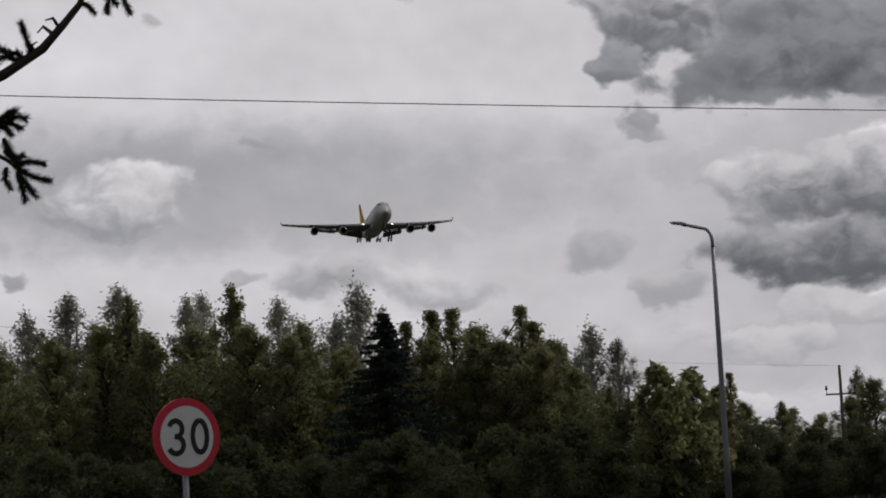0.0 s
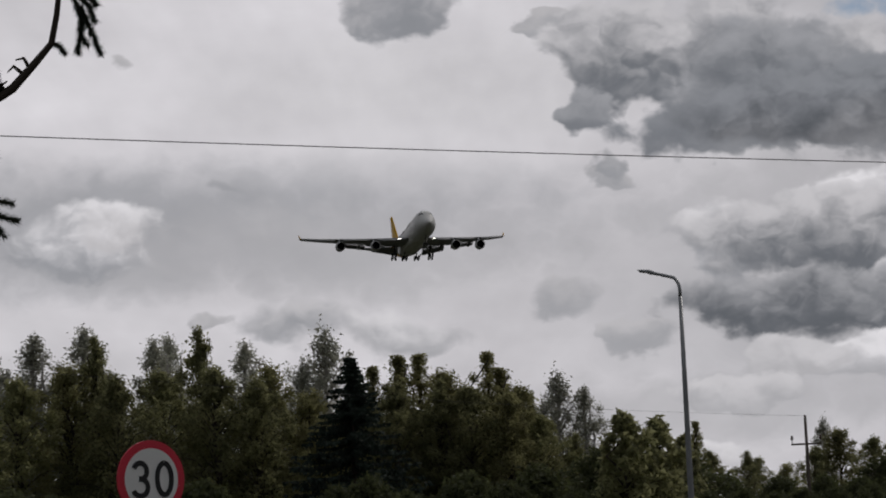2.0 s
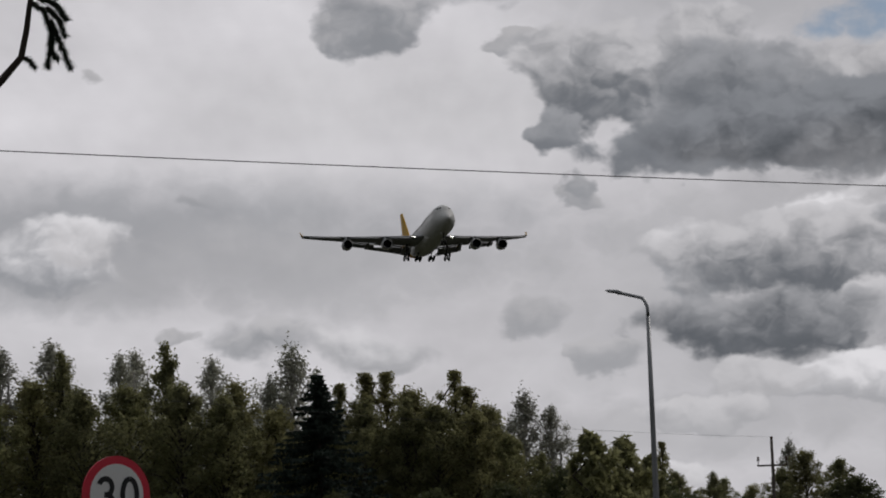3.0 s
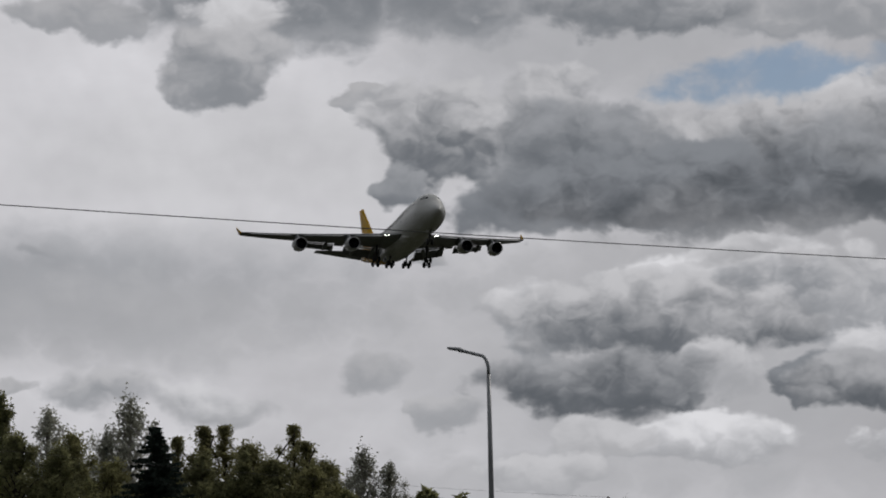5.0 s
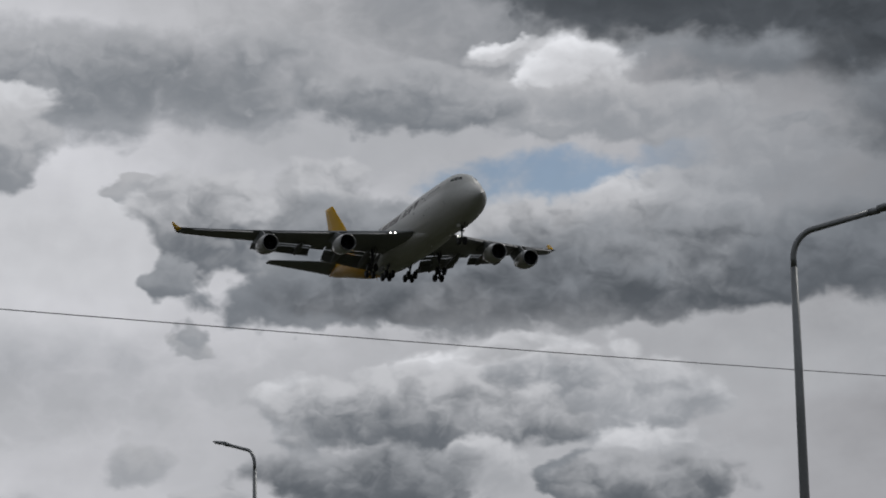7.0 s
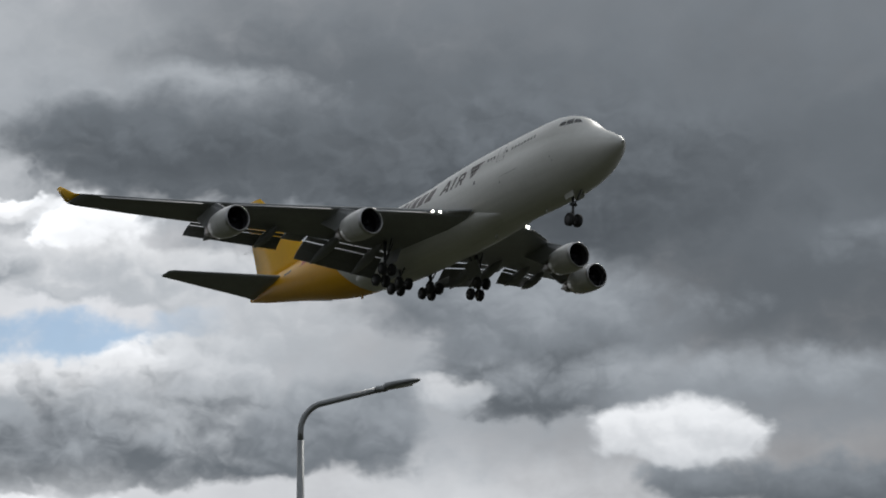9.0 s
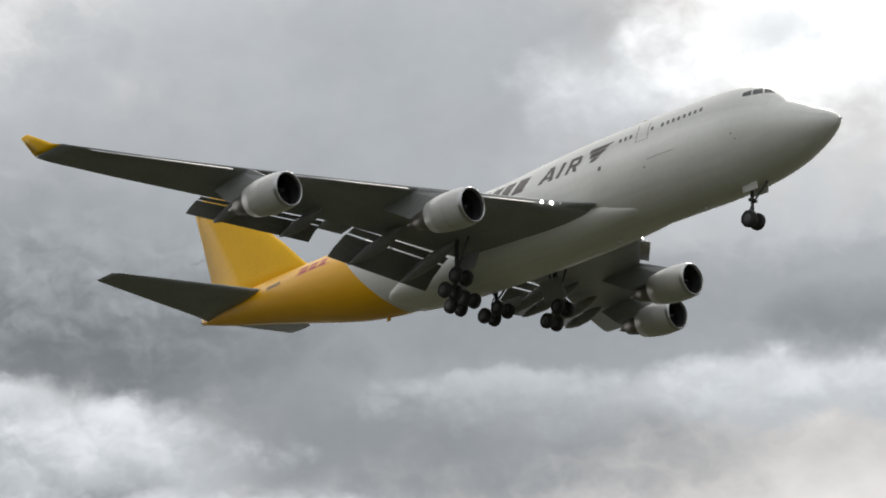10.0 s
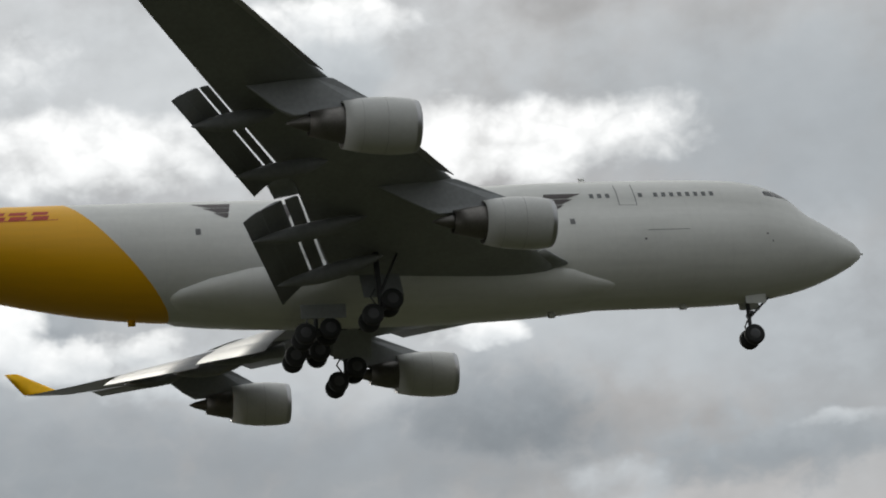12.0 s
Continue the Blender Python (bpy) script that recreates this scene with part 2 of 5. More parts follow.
cloud(15.96, 18.35, 4.61, 0.82, 0.351, 0.276, 1.0, 0.8); cloud(19.11, 16.53, 6.42, 1.09, 0.215, 0.100, 0.6, 1.0)
cloud(25.71, 16.45, 6.70, 2.53, 0.140, 0.071, 0.8, 1.0); cloud(15.36, 15.05, 1.49, 0.55, 0.775, 0.634, 0.95, 0.8)
cloud(12.94, 15.52, 0.92, 0.21, 0.682, 0.601, 0.95, 0.8); cloud(23.47, 13.65, 2.25, 1.23, 0.293, 0.201, 0.8, 1.0)
cloud(25.80, 12.18, 2.45, 1.64, 0.215, 0.104, 0.6, 1.0); cloud(28.93, 8.90, 1.11, 0.62, 0.245, 0.151, 0.8, 1.0)
cloud(24.22, 7.78, 1.93, 0.55, 0.724, 0.570, 0.7, 1.0); cloud(23.24, 7.47, 0.97, 0.38, 0.385, 0.293, 0.8, 1.0)
cloud(12.85, 8.30, 1.24, 0.34, 0.703, 0.539, 0.7, 1.0); cloud(17.32, 17.27, 5.44, 1.23, 0.129, 0.085, 0.8, 1.0)
cloud(25.85, 11.72, 2.65, 1.37, 0.209, 0.101, 0.6, 1.0); cloud(29.30, 10.05, 2.08, 0.75, 0.642, 0.486, 0.6, 1.0)
cloud(23.73, 11.14, 0.86, 0.48, 0.524, 0.386, 0.7, 1.0); cloud(32.27, 8.66, 3.74, 0.75, 0.193, 0.115, 0.6, 1.0)
cloud(20.91, 10.27, 2.22, 1.23, 0.243, 0.144, 0.6, 1.0); cloud(19.17, 12.90, 3.09, 1.92, 0.479, 0.376, 1.3, 1.0)
cloud(23.89, 13.56, 3.10, 1.09, 0.217, 0.138, 1.12, 1.0); cloud(29.97, 11.45, 5.86, 0.62, 0.303, 0.240, 1.28, 1.0)
cloud(39.35, 21.92, 2.36, 1.23, 0.286, 0.240, 1.3, 1.0); cloud(19.06, 15.21, 1.70, 0.55, 0.303, 0.225, 1.12, 1.0)
cloud(44.83, 23.13, 4.91, 2.05, 0.456, 0.421, 1.3, 1.0); cloud(27.02, 13.06, 3.65, 1.16, 0.271, 0.183, 0.96, 1.0)
cloud(43.40, 14.59, 3.96, 0.89, 0.254, 0.188, 1.12, 1.0); cloud(36.89, 14.71, 1.70, 0.48, 0.233, 0.188, 1.12, 1.0)
cloud(47.29, 24.07, 7.04, 2.33, 0.446, 0.400, 1.3, 1.0); cloud(43.66, 23.48, 1.34, 0.68, 0.347, 0.297, 0.96, 1.0)
cloud(48.76, 14.50, 4.52, 0.96, 0.267, 0.185, 0.96, 1.0); cloud(36.98, 14.38, 2.97, 0.82, 0.190, 0.143, 0.96, 1.0)
cloud(44.97, 16.41, 2.14, 0.68, 0.107, 0.094, 1.28, 1.0); cloud(65.96, 20.76, 3.95, 1.92, 0.517, 0.460, 1.3, 1.0)
cloud(58.87, 25.35, 3.94, 1.09, 0.307, 0.258, 1.12, 1.0); cloud(55.51, 25.40, 1.36, 0.96, 0.472, 0.403, 1.28, 1.0)
cloud(48.97, 14.73, 2.97, 0.85, 0.285, 0.176, 0.8, 1.0); cloud(52.32, 16.29, 2.28, 0.68, 0.192, 0.153, 0.96, 1.0)
cloud(65.44, 24.54, 4.06, 1.78, 0.583, 0.456, 1.28, 1.0); cloud(76.85, 26.35, 6.41, 1.03, 0.562, 0.442, 1.28, 1.0)
cloud(80.89, 19.75, 2.47, 1.16, 0.246, 0.205, 1.28, 1.0); cloud(77.23, 25.02, 1.89, 0.55, 0.357, 0.278, 0.8, 1.0)
cloud(80.90, 25.20, 0.60, 0.25, 0.292, 0.252, 0.72, 1.0); cloud(82.99, 20.28, 0.70, 1.23, 0.551, 0.411, 0.8, 1.0)
cloud(84.04, 19.15, 1.16, 0.66, 0.562, 0.350, 0.8, 1.0); cloud(81.81, 20.23, 0.90, 0.47, 0.484, 0.327, 0.8, 1.0)
cloud(85.86, 18.78, 1.44, 0.79, 0.475, 0.313, 0.8, 1.0); cloud(77.75, 18.70, 1.01, 0.38, 0.471, 0.346, 0.8, 1.0)
cloud(80.56, 18.32, 0.46, 0.25, 0.457, 0.365, 0.8, 1.0); cloud(95.74, 24.03, 4.64, 1.03, 0.578, 0.539, 1.12, 1.0)
cloud(84.30, 24.27, 3.60, 1.03, 0.573, 0.520, 1.12, 1.0); cloud(91.24, 27.16, 2.00, 0.71, 0.553, 0.447, 0.96, 1.0)
cloud(91.47, 26.05, 1.67, 0.82, 0.316, 0.260, 0.96, 1.0); cloud(83.66, 20.18, 1.38, 0.55, 0.251, 0.203, 0.96, 1.0)
cloud(82.58, 19.78, 0.87, 1.16, 0.543, 0.417, 0.96, 1.0); cloud(85.51, 19.39, 1.45, 0.57, 0.528, 0.338, 0.8, 1.0)
cloud(95.14, 17.56, 2.58, 1.30, 0.195, 0.136, 0.96, 1.0); cloud(94.57, 19.40, 1.23, 0.38, 0.523, 0.417, 0.96, 1.0)
cloud(101.44, 16.00, 3.70, 0.82, 0.230, 0.182, 0.96, 1.0); cloud(97.60, 15.49, 1.42, 0.55, 0.334, 0.282, 1.28, 0.7)
cloud(103.62, 16.43, 0.93, 0.25, 0.341, 0.299, 1.3, 0.7)

# slight unevenness over all of it
sky = wvec("SCALE", sky)
wt.links.new(wmath("MULTIPLY_ADD", wmath("MULTIPLY_ADD", fine, 0.5, puff), 0.16, 1.02), sky.node.inputs["Scale"])
# beyond the clouds that are seen goes an even overcast, three times as bright overhead as at the horizon
beyond = wmath("MAXIMUM", wmath("MAXIMUM", wrange(az, -14, -32), wrange(az, 112, 140)), wrange(el, 34, 60))
even = wvec("SCALE", (0.97, 1.0, 1.05))
dome = wmath("MULTIPLY", wmath("MULTIPLY_ADD", wmath("MAXIMUM", sep[2], 0.0), 2.0, 1.0), OVERCAST)
wt.links.new(wmath("MULTIPLY", dome, wmath("MULTIPLY_ADD", puff, 0.8, 1.0)), even.node.inputs["Scale"])
sky = wmix(beyond, sky, even)
bg = wnode("ShaderNodeBackground", inp={0: sky, 1: 1.0})
wt.links.new(bg.outputs[0], wt.nodes.new("ShaderNodeOutputWorld").inputs[0])

# the sun behind the cover
lamp = bpy.data.lights.new("sun", "SUN")
lamp.energy, lamp.angle, lamp.color = 0.85, radians(14), (1.0, 0.95, 0.88)
sun = new("sun", lamp)
su, se = radians(SUN_U), radians(SUN_EL)
sun.matrix_world = look((60 * math.sin(su) * math.cos(se), 60 * math.cos(su) * math.cos(se), 60 * math.sin(se)), (0, 0, 0))


# ---- materials ----
def mat(name, color, rough=0.6, metal=0.0, vary=0.12, scale=3.0, bump=0.0, spec=0.5, fine_scale=0.0):
    """A plain surface with variation at two scales, in metres of its own object."""
    m = bpy.data.materials.new(name)
    m.use_nodes = True
    t = m.node_tree
    b = t.nodes["Principled BSDF"]
    b.inputs["Roughness"].default_value, b.inputs["Metallic"].default_value = rough, metal
    b.inputs["Specular IOR Level"].default_value = spec
    co = t.nodes.new("ShaderNodeTexCoord").outputs["Object"]
    n1, n2 = t.nodes.new("ShaderNodeTexNoise"), t.nodes.new("ShaderNodeTexNoise")
    for n, s, d in ((n1, scale, 4), (n2, fine_scale or scale * 9, 6)):
        t.links.new(co, n.inputs["Vector"])
        n.inputs["Scale"].default_value, n.inputs["Detail"].default_value = s, d
    add = t.nodes.new("ShaderNodeMath")
    add.operation = "ADD"
    t.links.new(n1.outputs[0], add.inputs[0])
    t.links.new(n2.outputs[0], add.inputs[1])
    r = t.nodes.new("ShaderNodeMapRange")
    t.links.new(add.outputs[0], r.inputs[0])
    for i, v in enumerate((0.6, 1.4, 1 - vary, 1 + vary)):
        r.inputs[i + 1].default_value = v
    mul = t.nodes.new("ShaderNodeVectorMath")
    mul.operation = "SCALE"
    mul.inputs[0].default_value = color
    t.links.new(r.outputs[0], mul.inputs["Scale"])
    t.links.new(mul.outputs[0], b.inputs["Base Color"])
    if bump:
        bp = t.nodes.new("ShaderNodeBump")
        bp.inputs["Strength"].default_value = bump
        t.links.new(n2.outputs[0], bp.inputs["Height"])
        t.links.new(bp.outputs[0], b.inputs["Normal"])
    m["shade"] = mul.name
    return m


def glowing(name, color, strength):
    m = bpy.data.materials.new(name)
    m.use_nodes = True
    b = m.node_tree.nodes["Principled BSDF"]
    b.inputs["Emission Color"].default_value, b.inputs["Emission Strength"].default_value = (*color, 1), strength
    return m


def leaf_mat(name, color, through_color, share):
    """Leaves: a dull face and some light that passes through."""
    m = bpy.data.materials.new(name)
    m.use_nodes = True
    t = m.node_tree
    b = t.nodes["Principled BSDF"]
    b.inputs["Roughness"].default_value, b.inputs["Specular IOR Level"].default_value = 0.65, 0.15
    geo = t.nodes.new("ShaderNodeNewGeometry")
    info = t.nodes.new("ShaderNodeObjectInfo")
    add = t.nodes.new("ShaderNodeMath")
    add.operation = "MULTIPLY_ADD"
    t.links.new(info.outputs["Random"], add.inputs[0])
    add.inputs[1].default_value = 0.5
    t.links.new(geo.outputs["Random Per Island"], add.inputs[2])
    r = t.nodes.new("ShaderNodeMapRange")
    t.links.new(add.outputs[0], r.inputs[0])
    for i, v in enumerate((0.0, 1.5, 0.55, 1.45)):
        r.inputs[i + 1].default_value = v
    outs = []
    for c in (color, through_color):
        s = t.nodes.new("ShaderNodeVectorMath")
        s.operation = "SCALE"
        s.inputs[0].default_value = c
        t.links.new(r.outputs[0], s.inputs["Scale"])
        outs.append(s.outputs[0])
    t.links.new(outs[0], b.inputs["Base Color"])
    tr = t.nodes.new("ShaderNodeBsdfTranslucent")
    t.links.new(outs[1], tr.inputs[0])
    mx = t.nodes.new("ShaderNodeMixShader")
    mx.inputs[0].default_value = share
    t.links.new(b.outputs[0], mx.inputs[1])
    t.links.new(tr.outputs[0], mx.inputs[2])
    t.links.new(mx.outputs[0], t.nodes["Material Output"].inputs["Surface"])
    return m


def livery_mat():
    """White gloss paint with a slanted change to yellow at the tail, belly grime and faint skin joints."""
    m = mat("hull_paint", (0.70, 0.70, 0.68), 0.42, 0.0, 0.05, 0.35, 0.0, 0.5, 2.5)
    t = m.node_tree
    b = t.nodes["Principled BSDF"]
    base = t.nodes[m["shade"]].outputs[0]
    co = t.nodes.new("ShaderNodeTexCoord").outputs["Object"]
    sp = t.nodes.new("ShaderNodeSeparateXYZ")
    t.links.new(co, sp.inputs[0])

    def f(op, a, b_=0.0, c=0.0):
        n = t.nodes.new("ShaderNodeMath")
        n.operation = op
        for i, x in enumerate((a, b_, c)):
            if hasattr(x, "is_output"):
                t.links.new(x, n.inputs[i])
            else:
                n.inputs[i].default_value = x
        return n.outputs[0]
    line = f("MULTIPLY_ADD", sp.outputs[2], 0.854, sp.outputs[0])
    aft = f("LESS_THAN", line, -41.1)
    # frame joints along the hull, a slightly darker hairline every 2.4 m
    ring = f("LESS_THAN", f("PINGPONG", sp.outputs[0], 1.2), 0.022)
    streak = t.nodes.new("ShaderNodeTexNoise")
    mp = t.nodes.new("ShaderNodeMapping")
    mp.inputs["Scale"].default_value = (0.12, 1.2, 1.2)
    t.links.new(co, mp.inputs[0])
    t.links.new(mp.outputs[0], streak.inputs["Vector"])
    streak.inputs["Scale"].default_value, streak.inputs["Detail"].default_value = 1.6, 6
    dirt = f("MULTIPLY_ADD", streak.outputs[0], -0.22, 1.10)
    dirt = f("MULTIPLY", dirt, f("MULTIPLY_ADD", ring, -0.035, 1.0))
    mx = t.nodes.new("ShaderNodeMix")
    mx.data_type = "RGBA"
    t.links.new(aft, mx.inputs[0])
    t.links.new(base, mx.inputs[6])
    mx.inputs[7].default_value = (0.86, 0.435, 0.001, 1)
    sc = t.nodes.new("ShaderNodeVectorMath")
    sc.operation = "SCALE"
    t.links.new(mx.outputs[2], sc.inputs[0])
    t.links.new(dirt, sc.inputs["Scale"])
    t.links.new(sc.outputs[0], b.inputs["Base Color"])
    return m


M_HULL = livery_mat()
M_YELLOW = mat("yellow_paint", (0.86, 0.475, 0.001), 0.5, 0, 0.07, 0.4, 0.0, 0.25)
M_WING = mat("wing_grey_paint", (0.255, 0.265, 0.275), 0.5, 0, 0.16, 0.5, 0.0, 0.5, 4.0)
M_FLAP = mat("flap_grey_paint", (0.20, 0.205, 0.215), 0.45, 0, 0.16, 0.7, 0.0, 0.5, 5.0)
M_SLAT = mat("leading_edge_paint", (0.42, 0.42, 0.43), 0.6, 0.0, 0.1, 0.8)
M_COWL = mat("cowl_grey_paint", (0.56, 0.56, 0.55), 0.32, 0, 0.07, 0.9, 0.0, 0.5, 7.0)
M_LIP = mat("bare_metal_lip", (0.45, 0.45, 0.46), 0.3, 0.9, 0.06, 1.5)
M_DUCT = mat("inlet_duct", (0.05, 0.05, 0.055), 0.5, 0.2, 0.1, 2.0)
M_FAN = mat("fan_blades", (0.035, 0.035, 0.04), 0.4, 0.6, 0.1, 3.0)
M_CORE = mat("heat_stained_metal", (0.16, 0.15, 0.14), 0.42, 0.7, 0.25, 1.2)
M_GEAR = mat("gear_grey_paint", (0.07, 0.07, 0.075), 0.5, 0.2, 0.18, 2.0)
M_TYRE = mat("tyre_rubber", (0.022, 0.022, 0.023), 0.8, 0, 0.2, 3.0)
M_GLASS = mat("dark_cabin_glass", (0.02, 0.022, 0.025), 0.12, 0, 0.05, 2.0)
M_MARK = mat("brown_grey_marking", (0.075, 0.062, 0.062), 0.45, 0, 0.1, 2.0)
M_RED = mat("red_marking", (0.50, 0.045, 0.02), 0.45, 0, 0.08, 2.0)
M_COWL_JOINT = mat("cowl_joint", (0.38, 0.38, 0.38), 0.5, 0, 0.05, 2.0)
M_PANE = mat("shaded_window", (0.14, 0.145, 0.15), 0.25, 0, 0.08, 2.0)
M_SEAM = mat("door_seam", (0.16, 0.16, 0.165), 0.6, 0, 0.05, 2.0)
M_BEAM = glowing("landing_light_glow", (1.0, 0.95, 0.86), 9)
M_STEEL = mat("galvanised_steel", (0.30, 0.31, 0.32), 0.45, 0.7, 0.15, 2.0, 0.0, 0.5, 30)
M_LED = mat("lamp_lens", (0.55, 0.56, 0.56), 0.2, 0, 0.05, 4.0)
M_SIGN_W = mat("white_sheeting", (0.90, 0.90, 0.89), 0.4, 0, 0.05, 5.0, 0.0, 0.5, 60)
M_SIGN_R = mat("red_sheeting", (0.74, 0.03, 0.065), 0.4, 0, 0.08, 5.0)
M_SIGN_K = mat("black_sheeting", (0.012, 0.012, 0.014), 0.5, 0, 0.08, 5.0)
M_WOOD = mat("weathered_pole_wood", (0.12, 0.10, 0.085), 0.85, 0, 0.25, 2.5, 0.3)
M_PORCELAIN = mat("insulator_glaze", (0.10, 0.06, 0.045), 0.25, 0, 0.05, 9.0)
M_WIRE = mat("weathered_cable", (0.05, 0.05, 0.052), 0.6, 0.3, 0.05, 6.0)
M_BARK = mat("dark_bark", (0.055, 0.043, 0.034), 0.9, 0, 0.3, 4.0, 0.4)
M_BIRCH = mat("birch_bark", (0.42, 0.40, 0.37), 0.8, 0, 0.45, 2.2, 0.3)
M_LEAF = leaf_mat("green_leaves", (0.155, 0.160, 0.090), (0.38, 0.38, 0.19), 0.58)
M_LEAF_OLIVE = leaf_mat("olive_leaves", (0.165, 0.158, 0.085), (0.38, 0.37, 0.18), 0.58)
M_LEAF_SHRUB = leaf_mat("shrub_leaves", (0.085, 0.095, 0.052), (0.14, 0.16, 0.065), 0.36)
M_LEAF_PALE = leaf_mat("pale_birch_leaves", (0.33, 0.335, 0.28), (0.52, 0.52, 0.44), 0.6)
M_NEEDLE = leaf_mat("dark_needles", (0.05, 0.07, 0.055), (0.06, 0.075, 0.05), 0.1)
M_TWIG = leaf_mat("grey_green_needles", (0.035, 0.045, 0.032), (0.04, 0.05, 0.03), 0.12)
M_GRASS = mat("meadow_grass", (0.036, 0.038, 0.021), 0.9, 0, 0.35, 0.05, 0.3, 0.2, 1.5)


# ---- building blocks ----
def part(name, bm, material, parent, label="", smooth=True):
    me = bpy.data.meshes.new(name)
    bm.normal_update()
    bm.to_mesh(me)
    bm.free()
    if smooth:
        me.shade_smooth()
    for m in (material if isinstance(material, (list, tuple)) else [material]):
        me.materials.append(m)
    ob = new(name, me)
    if parent is not None:
        ob.parent = parent
    if label:
        ob["label"] = label
    return ob


def tube(bm, pts, radii, n=8, cap=True):
    """A round bar along a line of points."""
    pts = [Vector(p) for p in pts]
    rings = []
    side = None
    for i, p in enumerate(pts):
        d = (pts[min(i + 1, len(pts) - 1)] - pts[max(i - 1, 0)]).normalized()
        if side is None:
            side = d.orthogonal().normalized()
        side = (side - d * side.dot(d)).normalized()
        up = d.cross(side)
        r = radii[i] if hasattr(radii, "__len__") else radii
        rings.append([bm.verts.new(p + side * r * math.cos(a) + up * r * math.sin(a)) for a in [2 * math.pi * k / n for k in range(n)]])
    for a, b in zip(rings, rings[1:]):
        for k in range(n):
            bm.faces.new((a[k], a[(k + 1) % n], b[(k + 1) % n], b[k]))
    if cap:
        bm.faces.new(rings[0][::-1])
        bm.faces.new(rings[-1])
    return rings


def loft(bm, rings, closed=True, cap=True, mat_of=None):
    """Skin between loops of points."""
    vs = [[bm.verts.new(p) for p in r] for r in rings]
    n = len(vs[0])
    for i, (a, b) in enumerate(zip(vs, vs[1:])):
        for k in range(n if closed else n - 1):
            f = bm.faces.new((a[k], a[(k + 1) % n], b[(k + 1) % n], b[k]))
            if mat_of:
                f.material_index = mat_of(i, k)
    if cap:
        bm.faces.new(vs[0][::-1])
        bm.faces.new(vs[-1])
    bmesh.ops.recalc_face_normals(bm, faces=bm.faces)
    return vs


def box(bm, c, size, m=None, bevel=0.0):
    r = bmesh.ops.create_cube(bm, size=1.0, matrix=Matrix.Translation(c) @ (m or Matrix()) @ Matrix.Diagonal((*size, 1)))
    if bevel:
        es = list({e for v in r["verts"] for e in v.link_edges})
        bmesh.ops.bevel(bm, geom=es, offset=bevel, segments=2, affect="EDGES", profile=0.5)


def revolve(bm, profile, axis="x", n=32, closed=False, base=(0, 0, 0)):
    """Turn a profile of (along, radius) about an axis."""
    b = Vector(base)
    rings = []
    for a, r in profile:
        ring = []
        for k in range(n):
            c, s = math.cos(2 * math.pi * k / n) * r, math.sin(2 * math.pi * k / n) * r
            ring.append(b + Vector({"x": (a, c, s), "y": (c, a, s), "z": (c, s, a)}[axis]))
        rings.append(ring)
    if closed:
        rings.append(rings[0])
    return loft(bm, rings, True, not closed)


def at(u, d, z=0.0):
    """The place u degrees right of +y at d metres on the ground, at height z."""
    return Vector((d * math.sin(radians(u)), d * math.cos(radians(u)), z))


def empty(name, m=None):
    ob = new(name)
    ob.empty_display_size = 0.3
    if m is not None:
        ob.matrix_world = m
    return ob


# ---- ground ----
bm = bmesh.new()
bmesh.ops.create_grid(bm, x_segments=60, y_segments=60, size=4500)
for v in bm.verts:
    r = v.co.xy.length
    v.co.z = -0.02 if r < 500 else -0.02 + 4 * (noise.noise(v.co * 0.0019)) * min(1, (r - 500) / 1500) - 2 * min(1, (r - 500) / 1500)
tagged(part("ground", bm, M_GRASS, None), "grassy ground reaching to the horizon", "ground", kind="structure")


